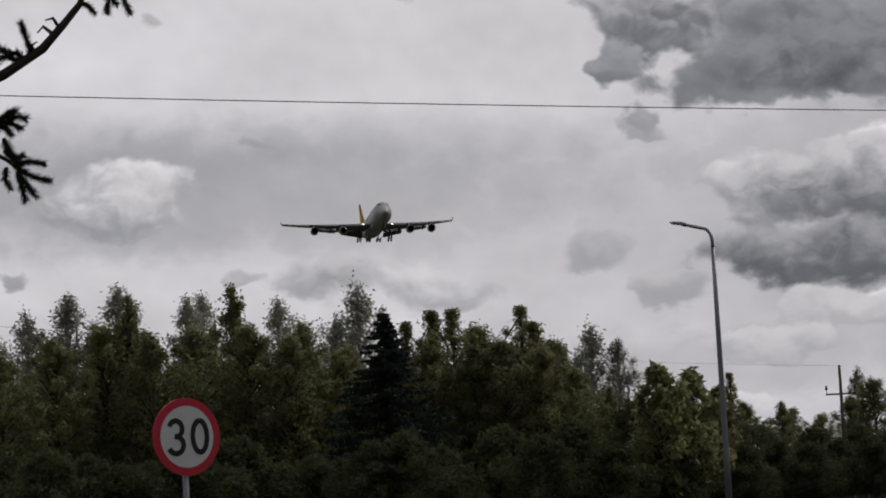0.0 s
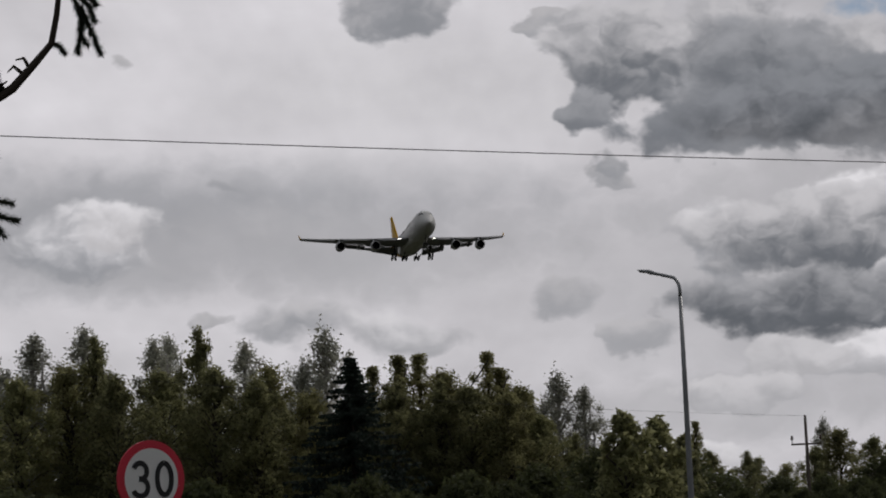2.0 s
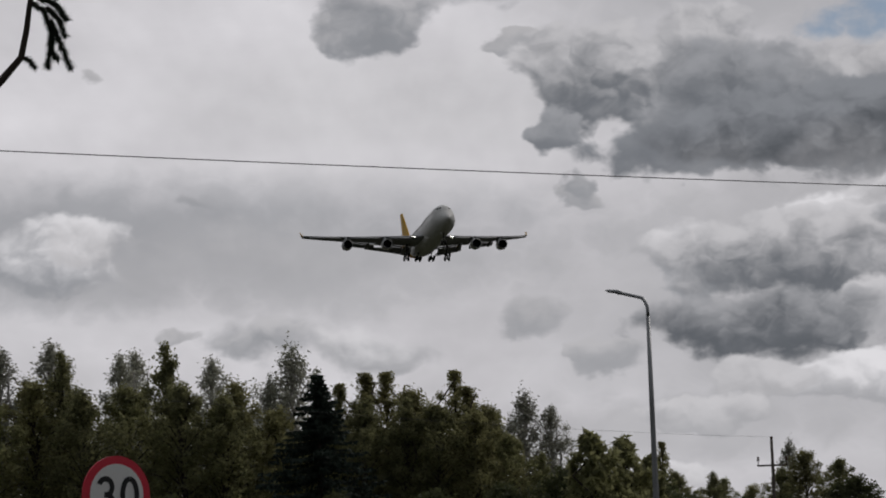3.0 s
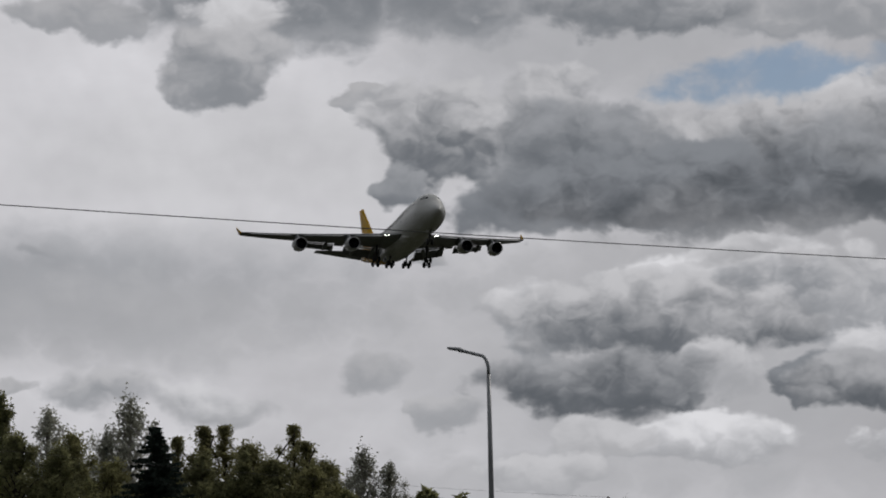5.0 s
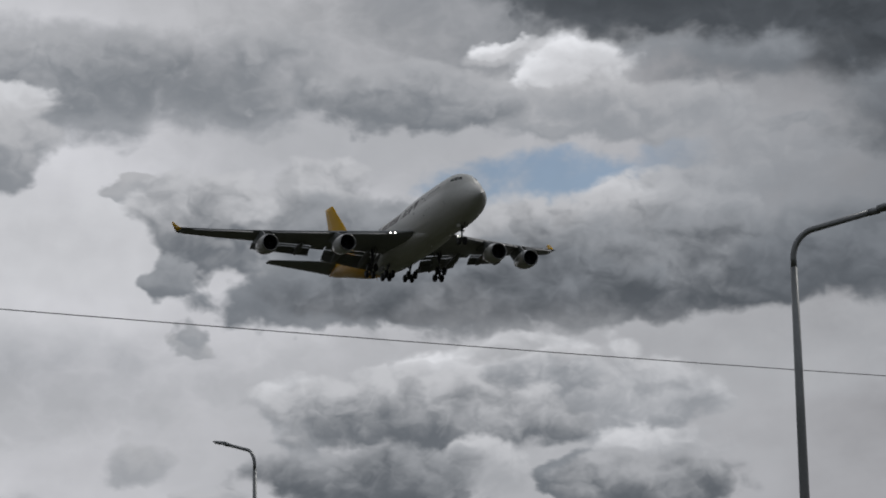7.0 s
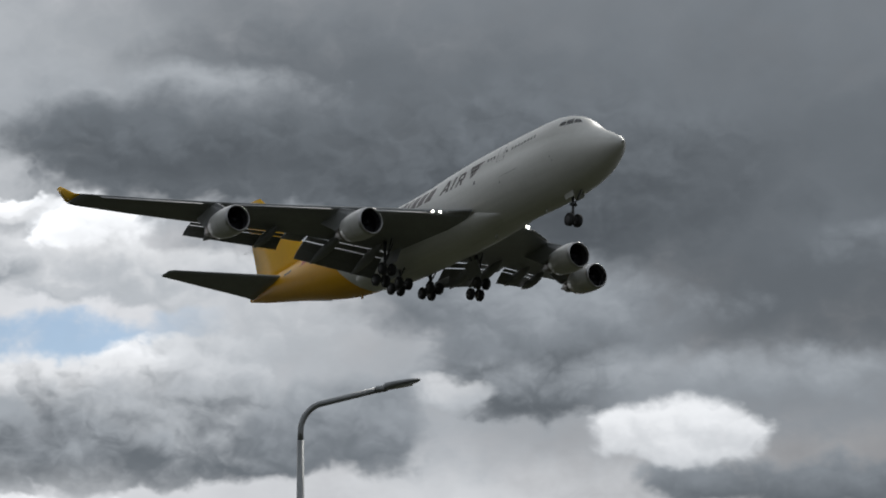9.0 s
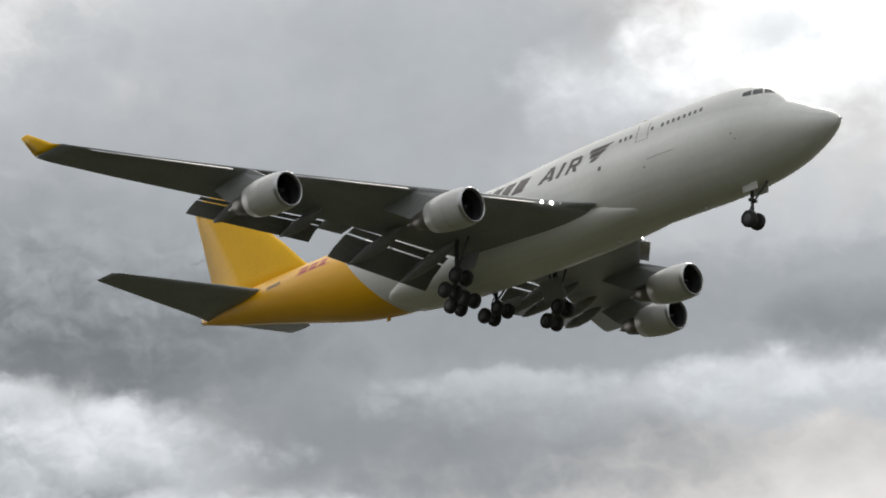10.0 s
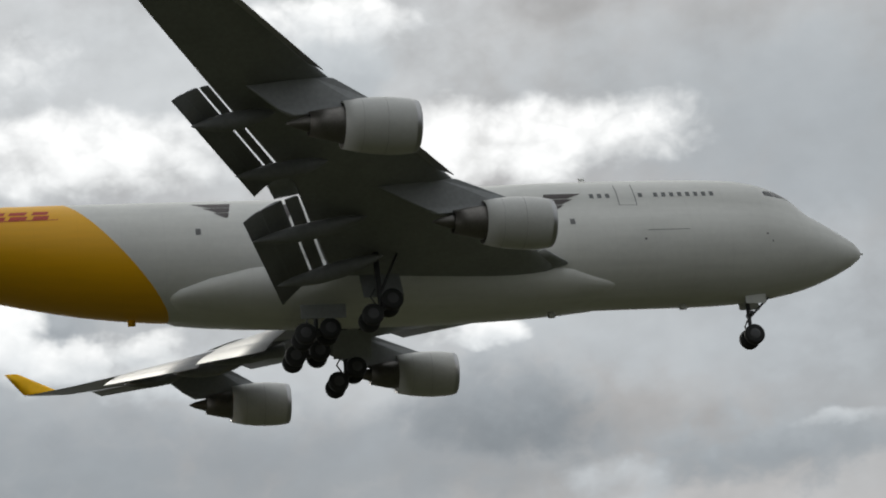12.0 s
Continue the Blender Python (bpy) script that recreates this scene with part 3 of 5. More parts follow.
# ---- street lamps ----
def street_lamp(u, d, turn, label):
    """8 m mast, bent over into an arm with a flat lamp head; the arm points along +x before the turn."""
    lamp_ob = empty("street_lamp", Matrix.Translation(at(u, d)) @ pose(0, 0, 0, 0, 0, turn))
    bm = bmesh.new()
    tube(bm, [(0, 0, 0), (0, 0, 2.0), (0, 0, 5.0), (0, 0, 7.15)], [0.085, 0.078, 0.062, 0.048], 14)
    part("mast", bm, M_STEEL, lamp_ob)
    bm = bmesh.new()
    pts = [(0, 0, 7.15)] + [(0.36 - 0.36 * math.cos(a), 0, 7.27 + 0.40 * math.sin(a)) for a in [radians(x) for x in range(0, 85, 8)]]
    end = Vector((1.08, 0, 7.86))
    tube(bm, pts + [tuple(end)], 0.042, 12)
    part("arm", bm, M_STEEL, lamp_ob)
    bm = bmesh.new()
    tube(bm, [end - Vector((0.05, 0, 0.01)), end + Vector((0.1, 0, 0.02))], 0.05, 10)
    part("collar", bm, M_STEEL, lamp_ob)
    bm = bmesh.new()
    rings = []
    for x, w, h in ((0.06, 0.05, 0.05), (0.12, 0.10, 0.05), (0.24, 0.13, 0.045), (0.40, 0.12, 0.035), (0.52, 0.08, 0.022), (0.56, 0.03, 0.012)):
        c = end + Vector((x, 0, 0.02 + x * 0.2))
        rings.append([c + Vector((0, w * math.copysign(abs(math.cos(a)) ** 0.6, math.cos(a)), h * math.copysign(abs(math.sin(a)) ** 0.6, math.sin(a)))) for a in [2 * math.pi * k / 14 for k in range(14)]])
    loft(bm, rings)
    head = part("lamp_head", bm, M_STEEL, lamp_ob, "flat grey lamp head")
    bm = bmesh.new()
    box(bm, end + Vector((0.33, 0, 0.045)), (0.26, 0.16, 0.012), pose(0, 0, 0, 0, -11, 0), 0.004)
    part("lens", bm, M_LED, head, "pale lamp lens")
    bm = bmesh.new()
    box(bm, (0, 0, 0.02), (0.32, 0.32, 0.04), None, 0.008)
    part("base_plate", bm, M_STEEL, lamp_ob)
    bm = bmesh.new()
    box(bm, (0.075, 0, 0.9), (0.02, 0.09, 0.35), None, 0.006)
    part("hatch", bm, M_STEEL, lamp_ob)
    return tagged(lamp_ob, label, "street lamp", "street lamps along the road")


street_lamp(6.60, 58.7, 122, "tall galvanised street lamp with bent arm before the trees")
street_lamp(19.96, 31.5, -20, "galvanised street lamp with a long bent arm and flat head")
street_lamp(27.6, 52.0, -152, "distant galvanised street lamp with bent arm")


# ---- speed limit sign ----
def digit_strip(bm, pts, w, y):
    """A flat stroke of even width through points in the sign's face."""
    n = len(pts)
    a, b = [], []
    for i, (x, z) in enumerate(pts):
        x0, z0 = pts[max(i - 1, 0)]
        x1, z1 = pts[min(i + 1, n - 1)]
        d = math.hypot(x1 - x0, z1 - z0) or 1
        nx, nz = -(z1 - z0) / d * w / 2, (x1 - x0) / d * w / 2
        a.append(bm.verts.new((x + nx, y, z + nz)))
        b.append(bm.verts.new((x - nx, y, z - nz)))
    for i in range(n - 1):
        bm.faces.new((a[i], a[i + 1], b[i + 1], b[i]))


def arc(cx, cz, rx, rz, a0, a1, n=18):
    return [(cx + rx * math.cos(radians(a0 + (a1 - a0) * i / n)), cz + rz * math.sin(radians(a0 + (a1 - a0) * i / n))) for i in range(n + 1)]


def speed_sign():
    """Round plate 0.8 m across on a steel post; the face looks along -y."""
    ob = empty("speed_limit_sign", Matrix.Translation(at(-6.47, 24.3)) @ pose(0, 0, 0, 0, 0, 38))
    cz = 2.238
    bm = bmesh.new()
    revolve(bm, [(0.0, 0.385), (0.0, 0.40), (0.022, 0.40), (0.022, 0.39), (0.010, 0.385)], "y", 64, False, (0, 0, cz))
    plate = part("plate", bm, M_SIGN_R, ob, "round red-rimmed plate", False)
    bm = bmesh.new()
    bmesh.ops.create_circle(bm, cap_ends=True, segments=64, radius=0.318, matrix=Matrix.Translation((0, -0.004, cz)) @ pose(0, 0, 0, 90, 0, 0))
    part("white_field", bm, M_SIGN_W, plate, "white reflective field", False)
    w = 0.056
    bm = bmesh.new()
    three = arc(-0.135, cz + 0.083, 0.078, 0.083, 160, -78, 22) + [(-0.15, cz + 0.008)]
    digit_strip(bm, three, w, -0.008)
    digit_strip(bm, [(-0.15, cz + 0.006)] + arc(-0.135, cz - 0.082, 0.088, 0.088, 82, -158, 22), w, -0.0085)
    part("digit_three", bm, M_SIGN_K, plate, "black digit 3", False)
    bm = bmesh.new()
    digit_strip(bm, arc(0.152, cz, 0.085, 0.162, 90, 450, 40), w, -0.008)
    part("digit_zero", bm, M_SIGN_K, plate, "black digit 0", False)
    bm = bmesh.new()
    tube(bm, [(0, 0.06, -0.1), (0, 0.06, 2.5)], 0.032, 16)
    part("post", bm, M_STEEL, ob, "galvanised round post")
    for z in (2.08, 2.44):
        bm = bmesh.new()
        box(bm, (0, 0.075, z), (0.14, 0.09, 0.035), None, 0.006)
        part("clamp", bm, M_STEEL, ob)
    return tagged(ob, "round red and white speed limit sign reading 30", "road sign")


speed_sign()


# ---- poles and wires ----
def utility_pole(p, height, turn, label):
    ob = empty("utility_pole", Matrix.Translation(p) @ pose(0, 0, 0, 0, 0, turn))
    bm = bmesh.new()
    tube(bm, [(0, 0, -0.3), (0, 0, height * 0.5), (0, 0, height)], [0.11, 0.09, 0.07], 12)
    part("pole", bm, M_WOOD, ob)
    bm = bmesh.new()
    box(bm, (0, 0.12, height - 1.3), (1.5, 0.08, 0.09), None, 0.01)
    part("crossarm", bm, M_WOOD, ob)
    for x in (-0.7, 0.7):
        bm = bmesh.new()
        tube(bm, [(x, 0.12, height - 1.25), (x, 0.12, height - 1.05)], 0.02, 6)
        revolve(bm, [(0, 0.03), (0.03, 0.07), (0.09, 0.075), (0.12, 0.045), (0.2, 0.06), (0.23, 0.02)], "z", 12, False, (x, 0.12, height - 1.08))
        part("insulator", bm, M_PORCELAIN, ob)
    bm = bmesh.new()
    revolve(bm, [(0, 0.03), (0.03, 0.07), (0.09, 0.075), (0.14, 0.02)], "z", 12, False, (0, 0, height))
    part("insulator", bm, M_PORCELAIN, ob)
    return tagged(ob, label, "utility pole", "wooden line poles")


def wire(a, b, sag, r, label):
    bm = bmesh.new()
    a, b = Vector(a), Vector(b)
    pts = [a.lerp(b, i / 60) - Vector((0, 0, 4 * sag * (i / 60) * (1 - i / 60))) for i in range(61)]
    tube(bm, pts, r, 6)
    return tagged(part("overhead_wire", bm, M_WIRE, None), label, "overhead wire", "overhead wires")


foot = at(-22, 30.3)
along = Vector((math.cos(radians(-22)), -math.sin(radians(-22)), 0))
ends = [foot - along * 41, foot + along * 79]
for p in ends:
    utility_pole(p, 8.18, 22 + 90, "weathered wooden pole carrying the near wire")
wire(ends[0] + Vector((0, 0, 8.32)), ends[1] + Vector((0, 0, 8.32)), 1.38, 0.007, "thin dark overhead wire across the view")
pole_r = at(9.44, 118)
utility_pole(pole_r, 6.35, -4, "weathered wooden utility pole with a crossarm before the bushes")
pole_l = at(-34, 46)
utility_pole(pole_l, 6.9, 30, "weathered wooden pole at the line's near end")
wire(pole_r + Vector((0, 0, 6.45)), pole_l + Vector((0, 0, 7.04)), 0.5, 0.0045, "thin grey telephone wire running to the trees")


# ---- trees ----
def leaf_cloud(verts, faces, centre, spread, count, size, rng, droop=0.0):
    """Small two-sided leaves scattered in a clump."""
    for _ in range(count):
        d = Vector((rng.gauss(0, 1), rng.gauss(0, 1), rng.gauss(0, 1)))
        d = d.normalized() * rng.random() ** 0.6 * rng.uniform(0.75, 1.15)
        c = centre + Vector((d.x * spread.x, d.y * spread.y, d.z * spread.z))
        a = Vector((rng.uniform(-1, 1), rng.uniform(-1, 1), rng.uniform(-0.7, 0.7) - droop)).normalized()
        b = a.orthogonal().normalized()
        b = (b * math.cos(k := rng.uniform(0, 6.28)) + a.cross(b) * math.sin(k))
        s = size * rng.uniform(0.6, 1.35)
        i = len(verts)
        verts += [c - b * s * 0.3, c + b * s * 0.3, c + a * s * 1.15]
        faces.append((i, i + 1, i + 2))


def mesh_of(name, verts, faces, material):
    me = bpy.data.meshes.new(name)
    me.from_pydata([tuple(v) for v in verts], [], faces)
    me.materials.append(material)
    return me


def broadleaf(seed, h, width, leaf, bark, size=0.17, density=1.0, droop=0.0, low=0.2, tip=1.0, label="", name="broadleaf_tree"):
    """Tapered stem, forking limbs and a crown of clumps with gaps."""
    rng = random.Random(seed)
    ob = empty(name)
    bm = bmesh.new()
    lean = Vector((rng.uniform(-0.03, 0.03), rng.uniform(-0.03, 0.03), 1))
    stem = [lean * (h * 0.97 * i / 8) + Vector((rng.gauss(0, 0.05), rng.gauss(0, 0.05), 0)) * i for i in range(9)]
    stem[0].z = -0.15
    tube(bm, stem, [h * 0.016 * (1 - 0.11 * i) + 0.012 for i in range(9)], 8)
    verts, faces = [], []
    n = int(46 * density) + 14
    for i in range(n):
        f = low + (1 - low) * (i + rng.random()) / n
        root = lean * (h * 0.97 * max(0.08, f - 0.10))
        g = (f - low) / (1 - low)
        prof = min(1.0, 0.5 + 1.6 * g) * (1 - g ** 2.6) ** 0.8 + 0.04
        if f > 0.9:
            prof *= tip
        ang = i * 2.39996 + rng.uniform(-0.5, 0.5)
        reach = width * prof * rng.uniform(0.45, 1.08)
        end = lean * (h * f) + Vector((math.cos(ang) * reach, math.sin(ang) * reach, rng.uniform(-0.03, 0.05) * h))
        mid = root.lerp(end, 0.5) + Vector((0, 0, 0.04 * h))
        tube(bm, [root, mid, end], [0.035 + h * 0.002, 0.025, 0.008], 5, False)
        sp = Vector((0.135, 0.135, 0.12)) * (width * 1.6 + 1.2) * rng.uniform(0.65, 1.2)
        sp.z *= 1 + droop
        leaf_cloud(verts, faces, end, sp * (1.1 - 0.5 * f), int(115 * density), size, rng, droop)
        leaf_cloud(verts, faces, mid, sp * 1.05, int(60 * density), size, rng, droop)
    for k in range(4):
        leaf_cloud(verts, faces, lean * (h * (0.9 + 0.035 * k)), Vector((0.42, 0.42, 0.36)) * (1.25 - 0.28 * k), int(60 * density), size, rng, droop)
    part("trunk", bm, bark, ob)
    crown = new("crown", mesh_of("crown", verts, faces, leaf))
    crown.parent = ob
    return tagged(ob, label, "tree", "wood behind the road")


def spruce(seed, h, width, label):
    rng = random.Random(seed)
    ob = empty("spruce_tree")
    bm = bmesh.new()
    tube(bm, [(0, 0, -0.15), (0, 0, h * 0.5), (0, 0, h)], [0.18, 0.1, 0.012], 8)
    verts, faces = [], []
    z = 0.08 * h
    while z < h * 0.985:
        f = z / h
        reach = width * (1 - f) + 0.08
        for k in range(9 if f < 0.85 else 6):
            ang = rng.uniform(0, 6.283)
            L = reach * rng.uniform(0.75, 1.12)
            d = Vector((math.cos(ang), math.sin(ang), 0))
            pts = [Vector((0, 0, z)) + d * L * t + Vector((0, 0, -0.34 * L * t + 0.22 * L * t * t)) for t in (0, 0.35, 0.7, 1)]
            tube(bm, pts, [0.025, 0.018, 0.012, 0.005], 4, False)
            for t in [x / 7 for x in range(1, 8)]:
                c = Vector((0, 0, z)) + d * L * t + Vector((0, 0, -0.34 * L * t + 0.22 * L * t * t))
                leaf_cloud(verts, faces, c, Vector((0.20, 0.20, 0.11)) * (1.5 - 0.6 * t) * (1.15 - 0.8 * f), 14, 0.24 - 0.1 * f, rng, 0.5)
        z += 0.30 * (1.15 - f * 0.6)
    part("trunk", bm, M_BARK, ob)
    crown = new("crown", mesh_of("crown", verts, faces, M_NEEDLE))
    crown.parent = ob
    return tagged(ob, label, "spruce", "wood behind the road")


BIRCH_A = broadleaf(11, 10, 2.2, M_LEAF_PALE, M_BIRCH, 0.14, 0.85, 0.6, 0.30, 0.8, "pale slender birch with a thin drooping crown", "birch_tree")
BIRCH_B = broadleaf(12, 10, 2.1, M_LEAF_PALE, M_BIRCH, 0.13, 0.95, 0.4, 0.25, 0.6, "pale grey-green birch with a loose pointed crown", "birch_tree")
OAK_A = broadleaf(21, 10, 2.9, M_LEAF, M_BARK, 0.17, 1.25, 0.1, 0.10, 0.8, "dark green broadleaf tree with a dense crown")
OAK_B = broadleaf(22, 10, 2.6, M_LEAF, M_BARK, 0.16, 1.2, 0.1, 0.08, 0.5, "dark green broadleaf tree with a pointed top")
OAK_C = broadleaf(23, 10, 3.0, M_LEAF_OLIVE, M_BARK, 0.17, 1.25, 0.2, 0.08, 0.9, "olive-green broadleaf tree with a rounded crown")
SLIM = broadleaf(24, 10, 1.7, M_LEAF_OLIVE, M_BARK, 0.14, 0.9, 0.1, 0.12, 0.35, "slim olive-green tree with a pointed top")
MAPLE = broadleaf(31, 6, 1.9, M_LEAF, M_BARK, 0.26, 0.62, 0.2, 0.15, 1.0, "dark broadleaf tree with large loose leaves")
BUSH_A = broadleaf(41, 4.2, 2.3, M_LEAF_SHRUB, M_BARK, 0.15, 1.0, 0.1, 0.05, 1.0, "dark green shrub at the wood's edge", "shrub")
BUSH_B = broadleaf(42, 3.6, 2.2, M_LEAF_SHRUB, M_BARK, 0.15, 1.0, 0.1, 0.05, 1.0, "olive-green shrub at the wood's edge", "shrub")
FIR = spruce(51, 9.4, 5.0, "dark pointed spruce standing before the birches")
TYPES = {"birch_a": (BIRCH_A, 10), "birch_b": (BIRCH_B, 10), "oak_a": (OAK_A, 10), "oak_b": (OAK_B, 10), "oak_c": (OAK_C, 10), "slim": (SLIM, 10), "maple": (MAPLE, 6), "bush_a": (BUSH_A, 4.2), "bush_b": (BUSH_B, 3.6)}
used = set()
plant_rng = random.Random(5)


def plant(kind, u, top, d, wide=1.0):
    """A tree whose tip stands top degrees above the eye at d metres."""
    ob, h0 = TYPES[kind]
    s = (1.6 + d * math.tan(radians(top))) / h0
    m = Matrix.Translation(at(u * 1.01, d)) @ pose(0, 0, 0, 0, 0, plant_rng.uniform(0, 360)) @ Matrix.Diagonal((s * wide, s * wide, s, 1))
    if kind in used:
        t = copy_thing(ob, m)
    else:
        used.add(kind)
        t = ob
    t.matrix_basis = m


FIR.matrix_basis = Matrix.Translation(at(-1.55, 98)) @ Matrix.Diagonal((0.97, 0.97, (1.6 + 98 * math.tan(radians(4.33))) / 9.4, 1))
# the skyline, from the near bend to the open end
plant("birch_a", -10.9, 4.0, 104)
plant("birch_a", -10.1, 4.42, 106)
plant("birch_b", -9.2, 4.75, 108, 1.25)
plant("birch_b", -7.95, 4.9, 107, 1.2)
plant("oak_b", -7.55, 4.65, 103, 0.8)
plant("birch_b", -6.3, 4.6, 109)
plant("birch_b", -5.9, 4.65, 111)
plant("oak_b", -5.1, 4.8, 105, 0.75)
plant("birch_b", -4.1, 4.45, 108, 1.1)
plant("oak_c", -3.5, 3.95, 104, 0.8)
plant("birch_a", -2.15, 4.75, 112, 1.1)
plant("birch_a", -2.7, 4.0, 111, 0.8)
plant("slim", -0.95, 3.95, 106)
plant("slim", -0.27, 4.2, 106, 1.1)
plant("slim", 0.15, 4.2, 107, 1.1)
plant("oak_c", 0.8, 3.65, 104, 0.95)
plant("slim", 1.75, 4.2, 108)
plant("slim", 2.15, 3.8, 106, 1.1)
plant("oak_c", 2.6, 3.25, 105, 0.8)
plant("birch_a", 3.45, 3.5, 112, 1.15)
plant("birch_b", 4.05, 3.1, 112, 1.0)
plant("maple", 5.0, 2.55, 92, 0.9)
plant("maple", 5.85, 2.4, 94, 0.9)
plant("slim", 6.75, 2.3, 112, 0.8)
plant("maple", 6.4, 1.95, 100, 0.8)
plant("birch_a", 9.75, 2.15, 146, 0.9)
# the mass below the skyline
for u, top, d, kind in ((-10.7, 3.6, 99, "oak_a"), (-9.5, 3.9, 101, "oak_a"), (-8.3, 4.1, 102, "oak_c"), (-7.1, 3.9, 100, "oak_a"), (-6.0, 4.0, 103, "oak_a"),
                        (-4.8, 4.0, 101, "oak_a"), (-3.8, 3.7, 101, "oak_a"), (-2.7, 3.3, 103, "oak_c"), (-1.6, 3.3, 105, "oak_a"), (-0.5, 3.5, 102, "oak_a"),
                        (0.5, 3.4, 102, "oak_b"), (1.4, 3.35, 102, "oak_a"), (2.2, 3.1, 102, "oak_c"), (3.1, 2.6, 103, "oak_a"), (3.8, 2.0, 104, "oak_b"), (4.5, 1.75, 104, "oak_a")):
    plant(kind, u, top, d)
for u, top, d, kind in ((4.4, 1.6, 96, "bush_a"), (5.3, 1.5, 98, "bush_a"), (6.3, 1.5, 104, "bush_a"), (7.1, 1.55, 128, "oak_a"), (7.9, 1.45, 132, "oak_b"), (8.1, 1.35, 134, "oak_a"),
                        (8.8, 1.15, 136, "oak_c"), (9.5, 1.55, 142, "oak_a"), (10.2, 1.9, 143, "oak_c"), (10.9, 1.7, 140, "oak_a"), (11.3, 1.2, 138, "bush_a"), (7.4, 0.9, 120, "bush_a"), (8.6, 0.8, 124, "bush_b"), (9.7, 0.8, 126, "bush_a"), (10.6, 0.7, 124, "bush_b"), (6.9, 0.5, 99, "bush_b"), (7.8, 0.55, 104, "bush_a"), (8.5, 0.45, 102, "bush_b"), (9.2, 0.5, 106, "bush_a"), (10.0, 0.5, 104, "bush_b"), (10.8, 0.55, 106, "bush_a"), (11.5, 0.6, 108, "bush_b")):
    plant(kind, u, top, d, 1.15)
for i in range(15):
    u = -11.0 + i * 0.98 + plant_rng.uniform(-0.2, 0.2)
    plant(plant_rng.choice(("oak_a", "oak_c")), u, plant_rng.uniform(2.9, 3.3) if u < 2.6 else 2.0, plant_rng.uniform(113, 118), 1.25)
for i in range(22):
    u = -11.2 + i * 0.78 + plant_rng.uniform(-0.2, 0.2)
    plant(plant_rng.choice(("bush_a", "bush_b")), u, plant_rng.uniform(0.5, 1.3) if u < 3 else 0.7, plant_rng.uniform(86, 94), 1.1)


# ---- the near spruce whose boughs hang into the view ----
def bough_needles(verts, faces, pts, rng, length=0.016, per_m=3600, r0=0.006):
    """Short stiff needles all round a twig."""
    for a, b in zip(pts, pts[1:]):
        a, b = Vector(a), Vector(b)
        d = (b - a).normalized()
        o = d.orthogonal().normalized()
        q = d.cross(o)
        for _ in range(max(3, int((b - a).length * per_m))):
            k = rng.uniform(0, 6.283)
            out = o * math.cos(k) + q * math.sin(k)
            p = a.lerp(b, rng.random()) + out * r0 * 0.5
            way = (out + d * rng.uniform(0.5, 1.3)).normalized()
            side = way.cross(d).normalized() * 0.0019
            i = len(verts)
            verts += [p - side, p + side, p + way * length * rng.uniform(0.7, 1.2)]
            faces.append((i, i + 1, i + 2))


